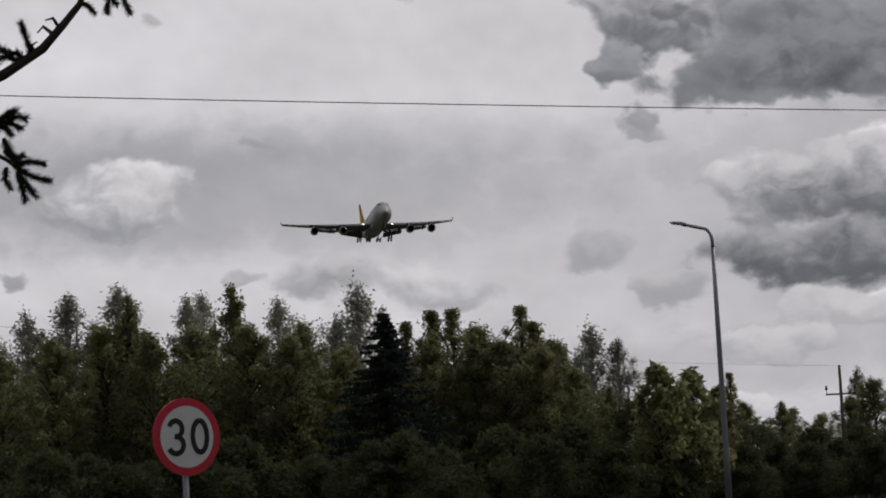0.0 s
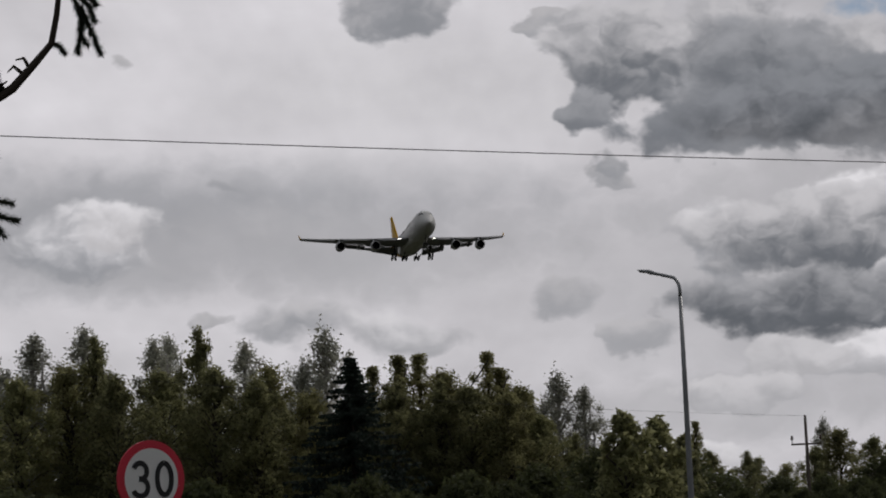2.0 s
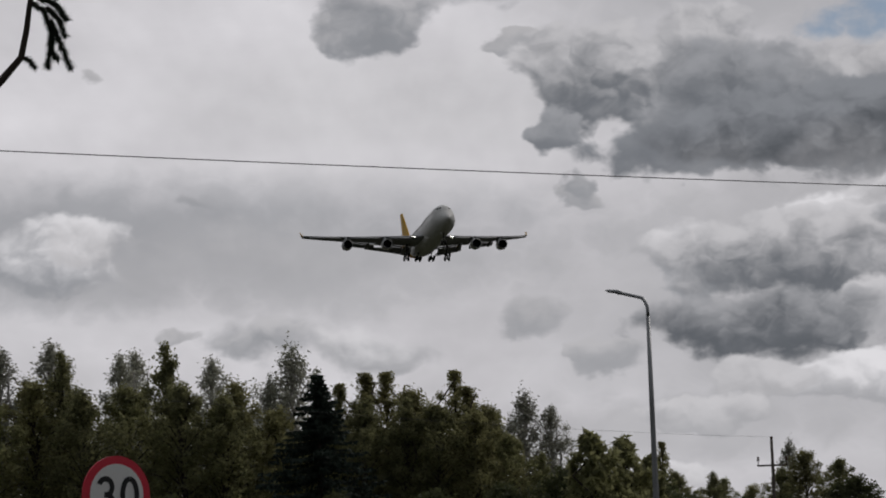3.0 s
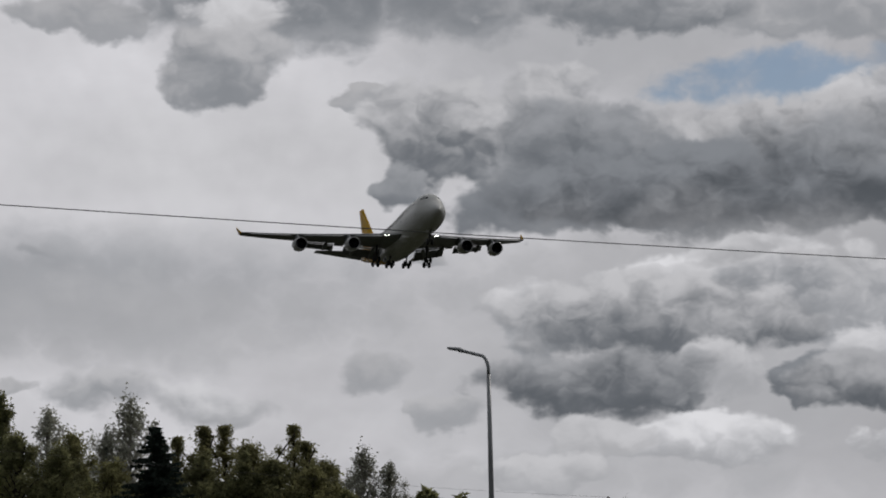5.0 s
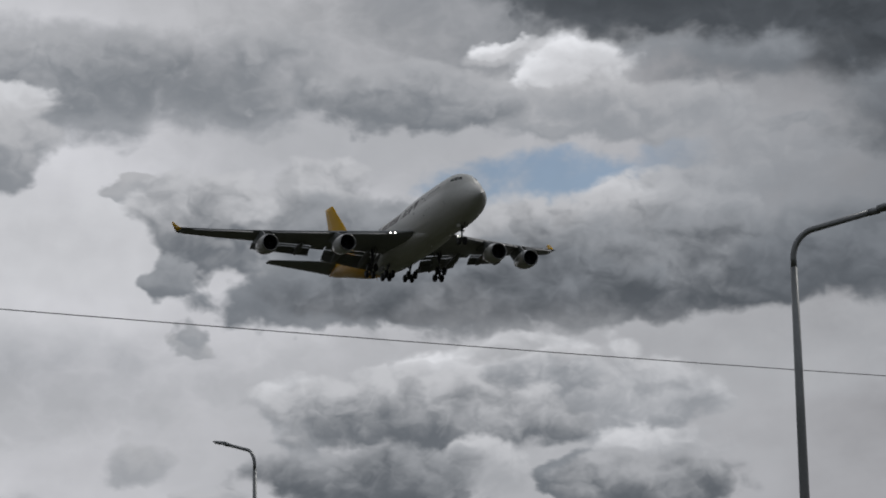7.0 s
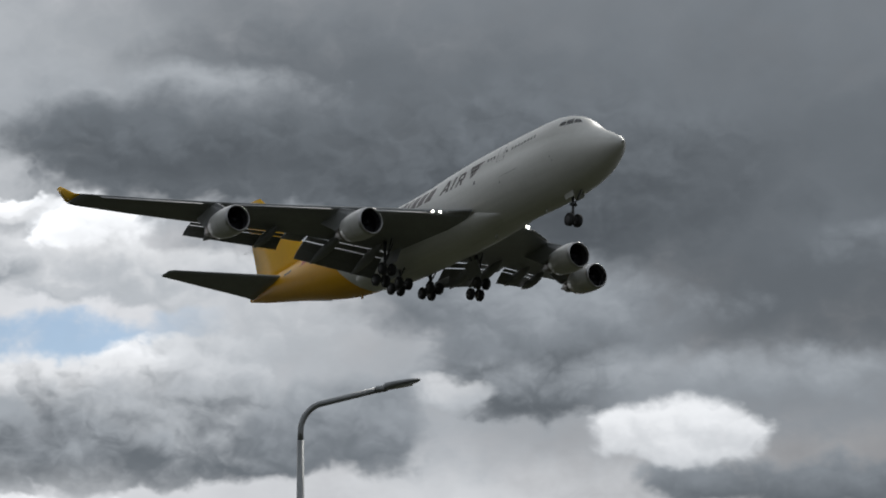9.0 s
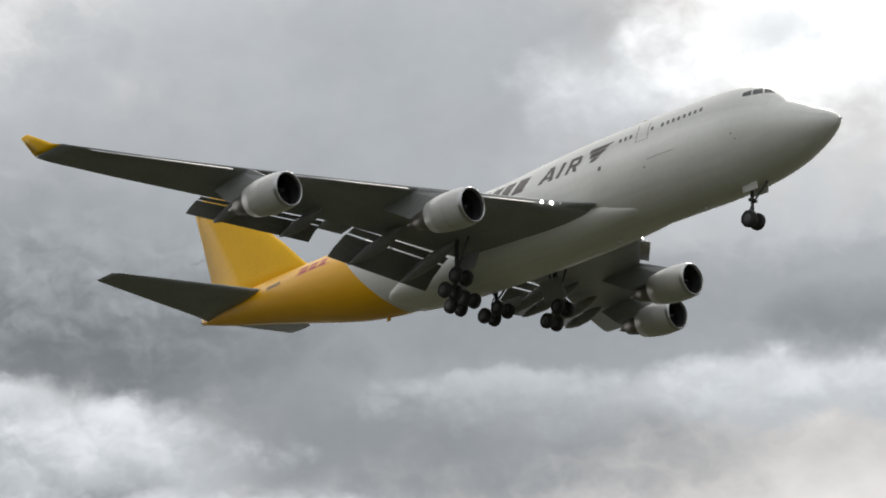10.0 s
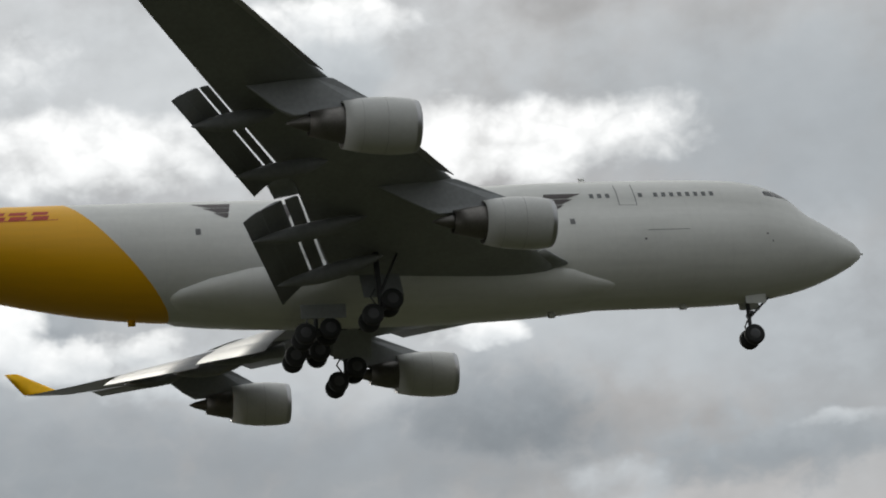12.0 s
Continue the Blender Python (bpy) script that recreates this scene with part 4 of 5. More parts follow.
def near_spruce():
    rng = random.Random(77)
    D = 7.0

    def sp(u, e, dd=0.0):
        c = D + dd
        return Vector((c * math.cos(radians(e)) * math.sin(radians(u)), c * math.cos(radians(e)) * math.cos(radians(u)), 1.6 + c * math.sin(radians(e))))
    ob = empty("near_spruce_tree", Matrix.Translation(at(-26, 7.4)))
    inv = ob.matrix_world.inverted()
    base = at(-26, 7.4)
    bm = bmesh.new()
    tube(bm, [inv @ (base + Vector((0, 0, z))) for z in (-0.2, 2, 4, 7)], [0.16, 0.14, 0.11, 0.05], 12)
    part("trunk", bm, M_BARK, ob, "rough brown trunk")

    def bough(line, radii, twigs, label):
        bm = bmesh.new()
        pts = [inv @ p for p in line]
        tube(bm, pts, radii, 9)
        verts, faces = [], []
        for tw in twigs:
            tp = [inv @ p for p in tw[0]]
            tube(bm, tp, [0.007] + [0.0055] * (len(tp) - 2) + [0.002], 5)
            if tw[1]:
                bough_needles(verts, faces, tp, rng, 0.023 * tw[1])
        b = part("bough", bm, M_BARK, ob, label)
        if verts:
            n = new("needles", mesh_of("needles", verts, faces, M_TWIG))
            n.parent = b
        return b
    start = base + Vector((0.08, -0.05, 2.05))
    bough([start, sp(-16, 8.6, 0.2), sp(-12.5, 9.6), sp(-10.54, 10.42), sp(-9.58, 11.02), sp(-9.02, 11.63), sp(-8.62, 12.09), sp(-8.48, 12.75), sp(-8.40, 13.35), sp(-8.2, 14.2), sp(-8.3, 15.2)],
          [0.022, 0.02, 0.018, 0.0155, 0.0135, 0.0115, 0.010, 0.009, 0.008, 0.006, 0.003],
          [([sp(-9.85, 10.85), sp(-9.95, 11.25), sp(-10.08, 11.65)], 1.0), ([sp(-10.2, 10.7), sp(-10.5, 11.0), sp(-10.9, 11.1)], 1.2), ([sp(-10.0, 10.75), sp(-10.25, 10.95), sp(-10.6, 10.8)], 1.2),
           ([sp(-9.3, 11.35), sp(-9.55, 11.55), sp(-9.7, 11.4)], 0), ([sp(-9.15, 11.5), sp(-9.3, 11.75), sp(-9.5, 11.7)], 0), ([sp(-9.75, 10.95), sp(-9.85, 11.1), sp(-9.7, 11.2)], 0),
           ([sp(-8.6, 12.1), sp(-8.4, 12.0), sp(-8.3, 11.85)], 0.9),
           ([sp(-8.35, 13.4), sp(-8.05, 13.2), sp(-7.85, 12.6), sp(-7.98, 11.85)], 1.0), ([sp(-7.9, 13.0), sp(-7.7, 12.5), sp(-7.42, 11.83)], 1.0), ([sp(-7.85, 12.7), sp(-7.9, 12.3), sp(-7.75, 12.05)], 1.0),
           ([sp(-8.2, 13.5), sp(-7.8, 13.4), sp(-7.5, 13.0)], 1.1), ([sp(-8.0, 13.3), sp(-7.7, 13.0), sp(-7.55, 12.6)], 1.0)], "bare crooked spruce bough")
    start = base + Vector((0.08, -0.08, 1.45))
    bough([start, sp(-17, 7.8, 0.1), sp(-13, 8.6), sp(-11.2, 8.75), sp(-10.5, 8.35), sp(-10.2, 8.05)], [0.018, 0.015, 0.011, 0.008, 0.006, 0.004],
          [([sp(-10.6, 8.9), sp(-10.45, 8.5), sp(-10.2, 8.1)], 1.4), ([sp(-10.35, 8.25), sp(-9.95, 8.32), sp(-9.65, 8.24)], 1.0), ([sp(-10.25, 8.1), sp(-9.9, 7.95), sp(-9.52, 7.83)], 1.0),
           ([sp(-10.25, 8.05), sp(-10.05, 7.7), sp(-9.85, 7.47)], 1.0), ([sp(-10.3, 8.1), sp(-10.2, 7.7), sp(-10.12, 7.38)], 1.0), ([sp(-10.55, 8.2), sp(-10.6, 7.9), sp(-10.45, 7.65)], 1.0),
           ([sp(-11.0, 8.9), sp(-10.7, 9.2), sp(-10.3, 9.42), sp(-10.05, 9.35)], 1.2), ([sp(-10.7, 9.25), sp(-10.4, 9.25), sp(-10.18, 9.12)], 1.1), ([sp(-10.7, 9.3), sp(-10.5, 9.1), sp(-10.4, 8.95)], 1.1), ([sp(-10.7, 9.3), sp(-10.45, 9.5), sp(-10.25, 9.55)], 1.1),
           ([sp(-10.6, 8.6), sp(-10.3, 8.4), sp(-10.15, 8.45)], 1.2)], "drooping spruce bough with short needled twigs")
    return tagged(ob, "near spruce with bare and needled hanging boughs", "spruce")


near_spruce()


# ---- the cargo jet: x forward from the nose tip, y to its left, z up from the wheels' line ----
jet = empty("cargo_airplane")
tagged(jet, "four-engined white and yellow cargo jet with wheels down", "airplane")

# station aft, half width, bottom, top of the main lobe, top
HULL = [(0.22, 0.05, 4.82, 4.94, 4.94), (0.40, 0.36, 4.52, 5.22, 5.22), (0.8, 0.70, 4.22, 5.52, 5.54), (1.4, 1.10, 3.88, 5.88, 5.92), (2.2, 1.54, 3.50, 6.34, 6.42), (3.2, 2.00, 3.10, 6.90, 7.04),
        (3.9, 2.28, 2.86, 7.25, 7.48), (4.6, 2.52, 2.67, 7.60, 8.24), (5.4, 2.74, 2.50, 7.95, 8.84), (6.5, 2.94, 2.30, 8.30, 9.34), (8.0, 3.11, 2.11, 8.52, 9.68),
        (10.5, 3.23, 2.0, 8.62, 9.83), (14, 3.25, 2.0, 8.68, 9.88), (19, 3.25, 2.0, 8.72, 9.88), (22, 3.25, 2.0, 8.78, 9.82), (25, 3.25, 2.0, 8.85, 9.68), (28, 3.25, 2.0, 8.95, 9.45),
        (30.5, 3.25, 2.0, 9.05, 9.25), (33, 3.25, 2.0, 9.15, 9.15), (40, 3.25, 2.05, 9.15, 9.15), (44, 3.24, 2.22, 9.14, 9.14), (47.5, 3.17, 2.65, 9.12, 9.12), (50.2, 3.05, 3.18, 9.10, 9.10),
        (54, 2.72, 4.08, 9.07, 9.07), (58, 2.2, 5.03, 9.03, 9.03), (62, 1.6, 5.92, 8.97, 8.97), (65, 1.08, 6.60, 8.72, 8.72), (67.3, 0.62, 7.20, 8.40, 8.40), (68.4, 0.32, 7.48, 8.10, 8.10), (68.55, 0.12, 7.62, 7.92, 7.92)]


def hull_row(s):
    rows = HULL
    for a, b in zip(rows, rows[1:]):
        if s <= b[0]:
            f = (s - a[0]) / (b[0] - a[0])
            return [a[i] + (b[i] - a[i]) * f for i in range(5)]
    return list(rows[-1])


def hull_radius(row, ang):
    """Distance from the section's middle to the skin in the direction ang (0: left, 90: up)."""
    _, w, zb, zm, zt = row
    c0 = (zb + zm) / 2
    cy, cz = math.cos(ang), math.sin(ang)
    h = (zm - zb) / 2
    r1 = 1 / math.sqrt((cy / w) ** 2 + (cz / h) ** 2)
    if zt - zm < 0.01:
        return c0, r1
    # the upper deck's lobe
    wu, hu = min(w * 0.84, 2.62), min(2.75, (zt - zb) * 0.42)
    zu = zt - hu
    d = zu - c0
    A = (cy / wu) ** 2 + (cz / hu) ** 2
    B = -2 * cz * d / hu ** 2
    C = (d / hu) ** 2 - 1
    disc = B * B - 4 * A * C
    r2 = (-B + math.sqrt(disc)) / (2 * A) if disc > 0 else 0
    k = 0.14
    return c0, max(r1, r2) + (k * math.exp(-abs(r1 - r2) / 0.22) * 0.5 if r2 > r1 * 0.9 else 0)


def smooth_rows():
    out = []
    ss = [r[0] for r in HULL]
    extra = sorted(set(ss + [x * 1.0 for x in range(1, 68)] + [0.08, 0.35, 0.8, 1.5, 2.5, 3.6, 4.7, 5.7]))
    arr = np.array(HULL)
    for s in extra:
        # Catmull-Rom through the stations
        i = min(max(int(np.searchsorted(arr[:, 0], s)) - 1, 0), len(arr) - 2)
        p1, p2 = arr[i], arr[i + 1]
        p0, p3 = arr[max(i - 1, 0)], arr[min(i + 2, len(arr) - 1)]
        h = p2[0] - p1[0]
        f = (s - p1[0]) / h
        m1 = (p2 - p0) / max(p2[0] - p0[0], 1e-6) * h
        m2 = (p3 - p1) / max(p3[0] - p1[0], 1e-6) * h
        v = (2 * f ** 3 - 3 * f ** 2 + 1) * p1 + (f ** 3 - 2 * f ** 2 + f) * m1 + (-2 * f ** 3 + 3 * f ** 2) * p2 + (f ** 3 - f ** 2) * m2
        v[0] = s
        v[4] = max(v[4], v[3])
        out.append(v)
    return out


ROWS = smooth_rows()
bm = bmesh.new()
loops = []
for row in ROWS:
    ring = []
    for k in range(56):
        a = 2 * math.pi * k / 56
        c0, r = hull_radius(row, a)
        ring.append((-row[0], r * math.cos(a), c0 + r * math.sin(a)))
    loops.append(ring)
loft(bm, loops)
fuselage = part("fuselage", bm, M_HULL, jet, "white hull with slanted yellow tail")
ROW_S = [r[0] for r in ROWS]


def skin(s, z, side=-1, off=0.012):
    """The point of the hull's side at station s and height z, a little proud."""
    i = min(max(int(np.searchsorted(ROW_S, s)) - 1, 0), len(ROWS) - 2)
    f = (s - ROW_S[i]) / (ROW_S[i + 1] - ROW_S[i])
    row = ROWS[i] * (1 - f) + ROWS[i + 1] * f
    lo, hi = -math.pi / 2, math.pi / 2
    for _ in range(30):
        a = (lo + hi) / 2
        c0, r = hull_radius(row, a)
        if c0 + r * math.sin(a) < z:
            lo = a
        else:
            hi = a
    return Vector((-s, side * (r + off) * math.cos(a), c0 + (r + off) * math.sin(a)))


def patch(bm, corners, side=-1, off=0.012, n=6, m=4):
    """A patch of the skin inside four (station, height) corners, in order round it."""
    (a, b, c, d) = corners
    grid = []
    for j in range(m + 1):
        v = j / m
        rowv = []
        for i in range(n + 1):
            u = i / n
            s = (a[0] * (1 - u) + b[0] * u) * (1 - v) + (d[0] * (1 - u) + c[0] * u) * v
            z = (a[1] * (1 - u) + b[1] * u) * (1 - v) + (d[1] * (1 - u) + c[1] * u) * v
            rowv.append(bm.verts.new(skin(s, z, side, off)))
        grid.append(rowv)
    for j in range(m):
        for i in range(n):
            bm.faces.new((grid[j][i], grid[j][i + 1], grid[j + 1][i + 1], grid[j + 1][i]))


def rect(s, z, w, h, lean=0.0):
    return [(s - w / 2 + lean * h / 2, z - h / 2), (s + w / 2 + lean * h / 2, z - h / 2), (s + w / 2 - lean * h / 2, z + h / 2), (s - w / 2 - lean * h / 2, z + h / 2)]


# cockpit panes and cabin windows
for side in (-1, 1):
    for cs in ([(4.62, 7.95), (5.2, 7.98), (5.45, 8.55), (5.05, 8.38)], [(5.3, 7.98), (5.95, 7.98), (6.1, 8.52), (5.55, 8.56)], [(6.05, 7.98), (6.7, 8.02), (6.75, 8.38), (6.2, 8.50)]):
        bm = bmesh.new()
        patch(bm, cs, side, 0.014)
        part("cockpit_window", bm, M_GLASS, jet, "dark cockpit pane")
for s in [17.72, 17.22, 16.72, 14.68] + [13.72 - 0.505 * i for i in range(8)]:
    bm = bmesh.new()
    patch(bm, rect(s, 8.12, 0.25, 0.33), -1, 0.012, 2, 2)
    part("cabin_window", bm, M_PANE, jet)
bm = bmesh.new()
for cs in ([(15.02, 7.42), (15.07, 7.42), (15.07, 9.0), (15.02, 9.0)], [(16.1, 7.42), (16.15, 7.42), (16.15, 9.0), (16.1, 9.0)], [(15.02, 7.37), (16.15, 7.37), (16.15, 7.42), (15.02, 7.42)]):
    patch(bm, cs, -1, 0.012, 2, 6)
part("door_seam", bm, M_SEAM, jet, "outline of the upper deck door")
for s, z, w, h in ((19.3, 6.25, 0.30, 0.38), (36.6, 5.6, 0.28, 0.36), (41.3, 6.2, 0.3, 0.4), (15.0, 5.0, 0.14, 0.14), (7.3, 5.2, 0.12, 0.12), (7.0, 4.75, 0.1, 0.1), (13.5, 5.55, 2.6, 0.035)):
    bm = bmesh.new()
    patch(bm, rect(s, z, w, h), -1, 0.011, 3, 2)
    part("hull_port", bm, M_SEAM, jet)
# wording on the side: one plain word, slanted bars for the brand before it, and a winged mark of three stripes
STROKES = {
    "A": [((0, 0), (0.27, 0), (0.60, 1), (0.36, 1)), ((0.73, 0), (1, 0), (0.66, 1), (0.42, 1)), ((0.2, 0.2), (0.8, 0.2), (0.74, 0.38), (0.26, 0.38))],
    "I": [((0, 0), (1, 0), (1, 1), (0, 1))],
    "R": [((0, 0), (0.27, 0), (0.27, 1), (0, 1)), ((0.2, 0.8), (0.86, 0.8), (0.86, 1), (0.2, 1)), ((0.2, 0.38), (0.86, 0.38), (0.86, 0.57), (0.2, 0.57)),
          ((0.72, 0.42), (0.98, 0.48), (0.98, 0.92), (0.72, 0.98)), ((0.42, 0.4), (0.7, 0.4), (1.02, 0), (0.72, 0))]}
for letter, s0, w in (("A", 25.45, 1.55), ("I", 23.62, 0.36), ("R", 22.72, 1.2)):
    bm = bmesh.new()
    for i, stroke in enumerate(STROKES[letter]):
        patch(bm, [(s0 - x * w + 0.35 * 1.3 * (0.5 - z), 6.87 + 1.3 * z) for x, z in stroke], -1, 0.012 + 0.003 * i, 4, 5)
    part("letter", bm, M_MARK, jet, "brown-grey letter " + letter)
for s, w, h in ((27.55, 1.15, 1.3), (29.0, 1.0, 1.3), (30.3, 1.0, 1.3), (31.4, 0.42, 1.3), (32.4, 0.85, 1.3), (33.8, 1.15, 1.3), (36.4, 1.15, 1.3)):
    bm = bmesh.new()
    zc = 7.52
    patch(bm, rect(s, zc, w, h, 0.35), -1, 0.012, 5, 5)
    part("wording_bar", bm, M_MARK, jet, "brown-grey bar of the airline wording")
for s0 in (20.75, 41.2):
    for i in range(3):
        bm = bmesh.new()
        zt = 8.32 - i * 0.42
        if s0 < 30:
            patch(bm, [(s0 - 0.1 * i, zt - 0.35), (s0 - 1.5 + 0.42 * i, zt - 0.35), (s0 - 2.45 + 0.62 * i, zt + 0.02), (s0 - 0.15 - 0.1 * i, zt + 0.02)], -1, 0.012, 6, 3)
        else:
            patch(bm, [(s0 - 1.9 + 0.1 * i, zt - 0.35), (s0 - 0.7 - 0.42 * i, zt - 0.35), (s0 + 0.3 - 0.62 * i, zt + 0.02), (s0 - 2.0 + 0.1 * i, zt + 0.02)], -1, 0.012, 6, 3)
        part("wing_mark_stripe", bm, M_MARK, jet, "brown-grey stripe of a winged mark")
for i, (s, w) in enumerate(((49.95, 0.85), (51.2, 0.95), (52.5, 1.15))):
    for dz in (0.21, -0.16):
        bm = bmesh.new()
        patch(bm, rect(s, 7.66 + dz, w, 0.27, 0.6), -1, 0.012, 4, 2)
        part("red_mark_bar", bm, M_RED, jet, "red bar of a freight mark")
bm = bmesh.new()
patch(bm, rect(51.2, 7.32, 4.4, 0.05), -1, 0.012, 8, 1)
part("red_mark_bar", bm, M_RED, jet, "thin red line under a freight mark")
for i in range(6):
    bm = bmesh.new()
    patch(bm, rect(55.7 + i * 0.32, 7.42, 0.2, 0.3, 0.2), -1, 0.012, 2, 2)
    part("registration_bar", bm, M_MARK, jet, "dark bar of the registration")

# belly fairing and the glove before the wing
bm = bmesh.new()
loops = []
for s, w, zb, zt in ((16.0, 1.8, 2.6, 3.0), (17.6, 2.24, 2.12, 3.65), (19.5, 2.68, 1.88, 4.8), (22.5, 2.98, 1.68, 5.7), (27, 3.14, 1.56, 6.0), (35, 3.14, 1.58, 6.0), (38.5, 3.0, 1.74, 5.4), (40.8, 2.72, 1.95, 4.6), (42.4, 2.35, 2.2, 3.7), (43.4, 1.6, 2.6, 3.1)):
    ring = []
    for k in range(28):
        a = 2 * math.pi * k / 28
        c, sn = math.cos(a), math.sin(a)
        ring.append((-s, w * math.copysign(abs(c) ** 0.95, c), (zb + zt) / 2 + (zt - zb) / 2 * math.copysign(abs(sn) ** 0.95, sn)))
    loops.append(ring)
loft(bm, loops)
part("belly_fairing", bm, M_HULL, jet, "bulged white belly fairing")


def foil(le, chord, thick, drop=0.0, n=11, camber=0.02):
    """A wing section's loop: nose at le, running aft; drop: how far its tail lies below its nose."""
    pts = []
    xs = [(1 - math.cos(math.pi * i / (n - 1))) / 2 for i in range(n)]

    def half(x):
        return thick * chord * 5 * (0.2969 * math.sqrt(x) - 0.126 * x - 0.3516 * x ** 2 + 0.2843 * x ** 3 - 0.1015 * x ** 4)
    for x in xs[::-1]:
        pts.append((x, half(x) + camber * chord * 4 * x * (1 - x)))
    for x in xs[1:-1]:
        pts.append((x, -half(x) * 0.8 + camber * chord * 4 * x * (1 - x)))
    L = Vector(le)
    return [L + Vector((-chord * x, 0, z - drop * x)) for x, z in pts]


def le_x(y):
    return -(20.8 + 0.885 * (y - 3.25))


WING = [(0.0, 0.30, 0.125, 3.25, -33.2), (3.25, 0.30, 0.12, 3.72, -34.0), (5.6, 0.30, 0.115, 4.12, -34.9), (9.0, 0.27, 0.11, 4.68, -36.1), (12.3, 0.25, 0.10, 5.22, -37.3),
        (16.5, 0.22, 0.095, 5.92, -39.9), (21.5, 0.18, 0.09, 6.78, -43.0), (26.5, 0.12, 0.085, 7.72, -46.15), (30.6, 0.08, 0.085, 8.58, -48.72), (31.6, 0.05, 0.07, 8.80, -49.2)]


def wing_at(y):
    for a, b in zip(WING, WING[1:]):
        if y <= b[0]:
            f = (y - a[0]) / (b[0] - a[0])
            return [a[i] + (b[i] - a[i]) * f for i in range(5)]
    return list(WING[-1])


def blade(bm, secs):
    loft(bm, [foil(*s) for s in secs])


def engine(xi, y, zi, parent):
    e = empty("engine")
    e.parent = parent
    e.matrix_basis = Matrix.Translation((xi, y, zi)) @ pose(0, 0, 0, 0, 2.0, 1.0 if y < 0 else -1.0)
    bm = bmesh.new()
    revolve(bm, [(-0.30, 1.345), (-0.7, 1.40), (-1.4, 1.44), (-2.2, 1.42), (-3.0, 1.34), (-3.85, 1.18), (-3.84, 1.13), (-3.0, 1.16)], "x", 40)
    bmesh.ops.delete(bm, geom=[f for f in bm.faces if len(f.verts) > 4], context="FACES_ONLY")
    part("fan_cowl", bm, M_COWL, e, "pale grey fan cowl")
    for x in (-1.75, -2.95):
        bm = bmesh.new()
        r = 1.438 if x > -2 else 1.35
        revolve(bm, [(x + 0.012, r - 0.01), (x + 0.012, r + 0.003), (x - 0.012, r + 0.001), (x - 0.012, r - 0.012)], "x", 40, True)
        part("cowl_joint", bm, M_COWL_JOINT, e)
    bm = bmesh.new()
    revolve(bm, [(-0.30, 1.345), (-0.12, 1.315), (-0.02, 1.255), (0.0, 1.22), (-0.02, 1.185), (-0.12, 1.15), (-0.28, 1.135)], "x", 40)
    bmesh.ops.delete(bm, geom=[f for f in bm.faces if len(f.verts) > 4], context="FACES_ONLY")
    part("inlet_lip", bm, M_LIP, e, "bare metal inlet lip")
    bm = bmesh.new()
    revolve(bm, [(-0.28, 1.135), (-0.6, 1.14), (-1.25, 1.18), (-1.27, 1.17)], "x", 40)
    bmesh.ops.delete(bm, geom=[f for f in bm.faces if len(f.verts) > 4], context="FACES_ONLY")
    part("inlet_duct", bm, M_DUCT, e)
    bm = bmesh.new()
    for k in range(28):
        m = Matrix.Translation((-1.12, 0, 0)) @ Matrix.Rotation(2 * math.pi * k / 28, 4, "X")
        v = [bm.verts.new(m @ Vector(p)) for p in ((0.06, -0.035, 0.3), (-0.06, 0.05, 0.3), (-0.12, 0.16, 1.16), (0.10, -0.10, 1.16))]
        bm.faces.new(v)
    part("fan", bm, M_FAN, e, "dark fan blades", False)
    bm = bmesh.new()
    revolve(bm, [(-0.55, 0.01), (-0.65, 0.12), (-0.9, 0.25), (-1.15, 0.34), (-1.3, 0.34)], "x", 24)
    part("spinner", bm, M_FAN, e)
    # added dark disc that stands for the shaded depth behind the blades
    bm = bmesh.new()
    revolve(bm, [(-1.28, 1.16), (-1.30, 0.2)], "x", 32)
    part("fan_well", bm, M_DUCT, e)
    bm = bmesh.new()
    revolve(bm, [(-2.9, 0.98), (-3.9, 0.92), (-4.6, 0.80), (-5.5, 0.62), (-5.5, 0.57), (-4.9, 0.55)], "x", 32)
    part("core_cowl", bm, M_CORE, e, "stained bare metal core cowl")
    bm = bmesh.new()
    revolve(bm, [(-4.9, 0.42), (-5.6, 0.38), (-6.2, 0.22), (-6.62, 0.04)], "x", 24)
    part("exhaust_cone", bm, M_CORE, e)
    return e


def pylon(xi, y, zi, parent):
    w = wing_at(abs(y))
    lx, lz = le_x(abs(y)), w[3]
    side = [(xi - 0.9, zi + 1.36), (xi - 2.2, zi + 1.55), (lx + 0.2, lz - 0.10), (lx - 0.8, lz - 0.05), (lx - 4.2, lz - 0.42), (xi - 6.9, zi + 1.0), (xi - 6.2, zi + 0.62), (xi - 4.0, zi + 0.82), (xi - 3.0, zi + 1.2)]
    bm = bmesh.new()
    a = [bm.verts.new((x, y - 0.20 * (0.35 if i in (0, 1, 4, 5) else 1), z)) for i, (x, z) in enumerate(side)]
    b = [bm.verts.new((x, y + 0.20 * (0.35 if i in (0, 1, 4, 5) else 1), z)) for i, (x, z) in enumerate(side)]
    n = len(side)
    bm.faces.new(a)
    bm.faces.new(b[::-1])
    for i in range(n):
        bm.faces.new((a[i], b[i], b[(i + 1) % n], a[(i + 1) % n]))
    bmesh.ops.recalc_face_normals(bm, faces=bm.faces)
    bmesh.ops.bevel(bm, geom=bm.edges[:], offset=0.05, segments=1, affect="EDGES")
    return part("pylon", bm, M_WING, parent, "grey engine pylon", False)


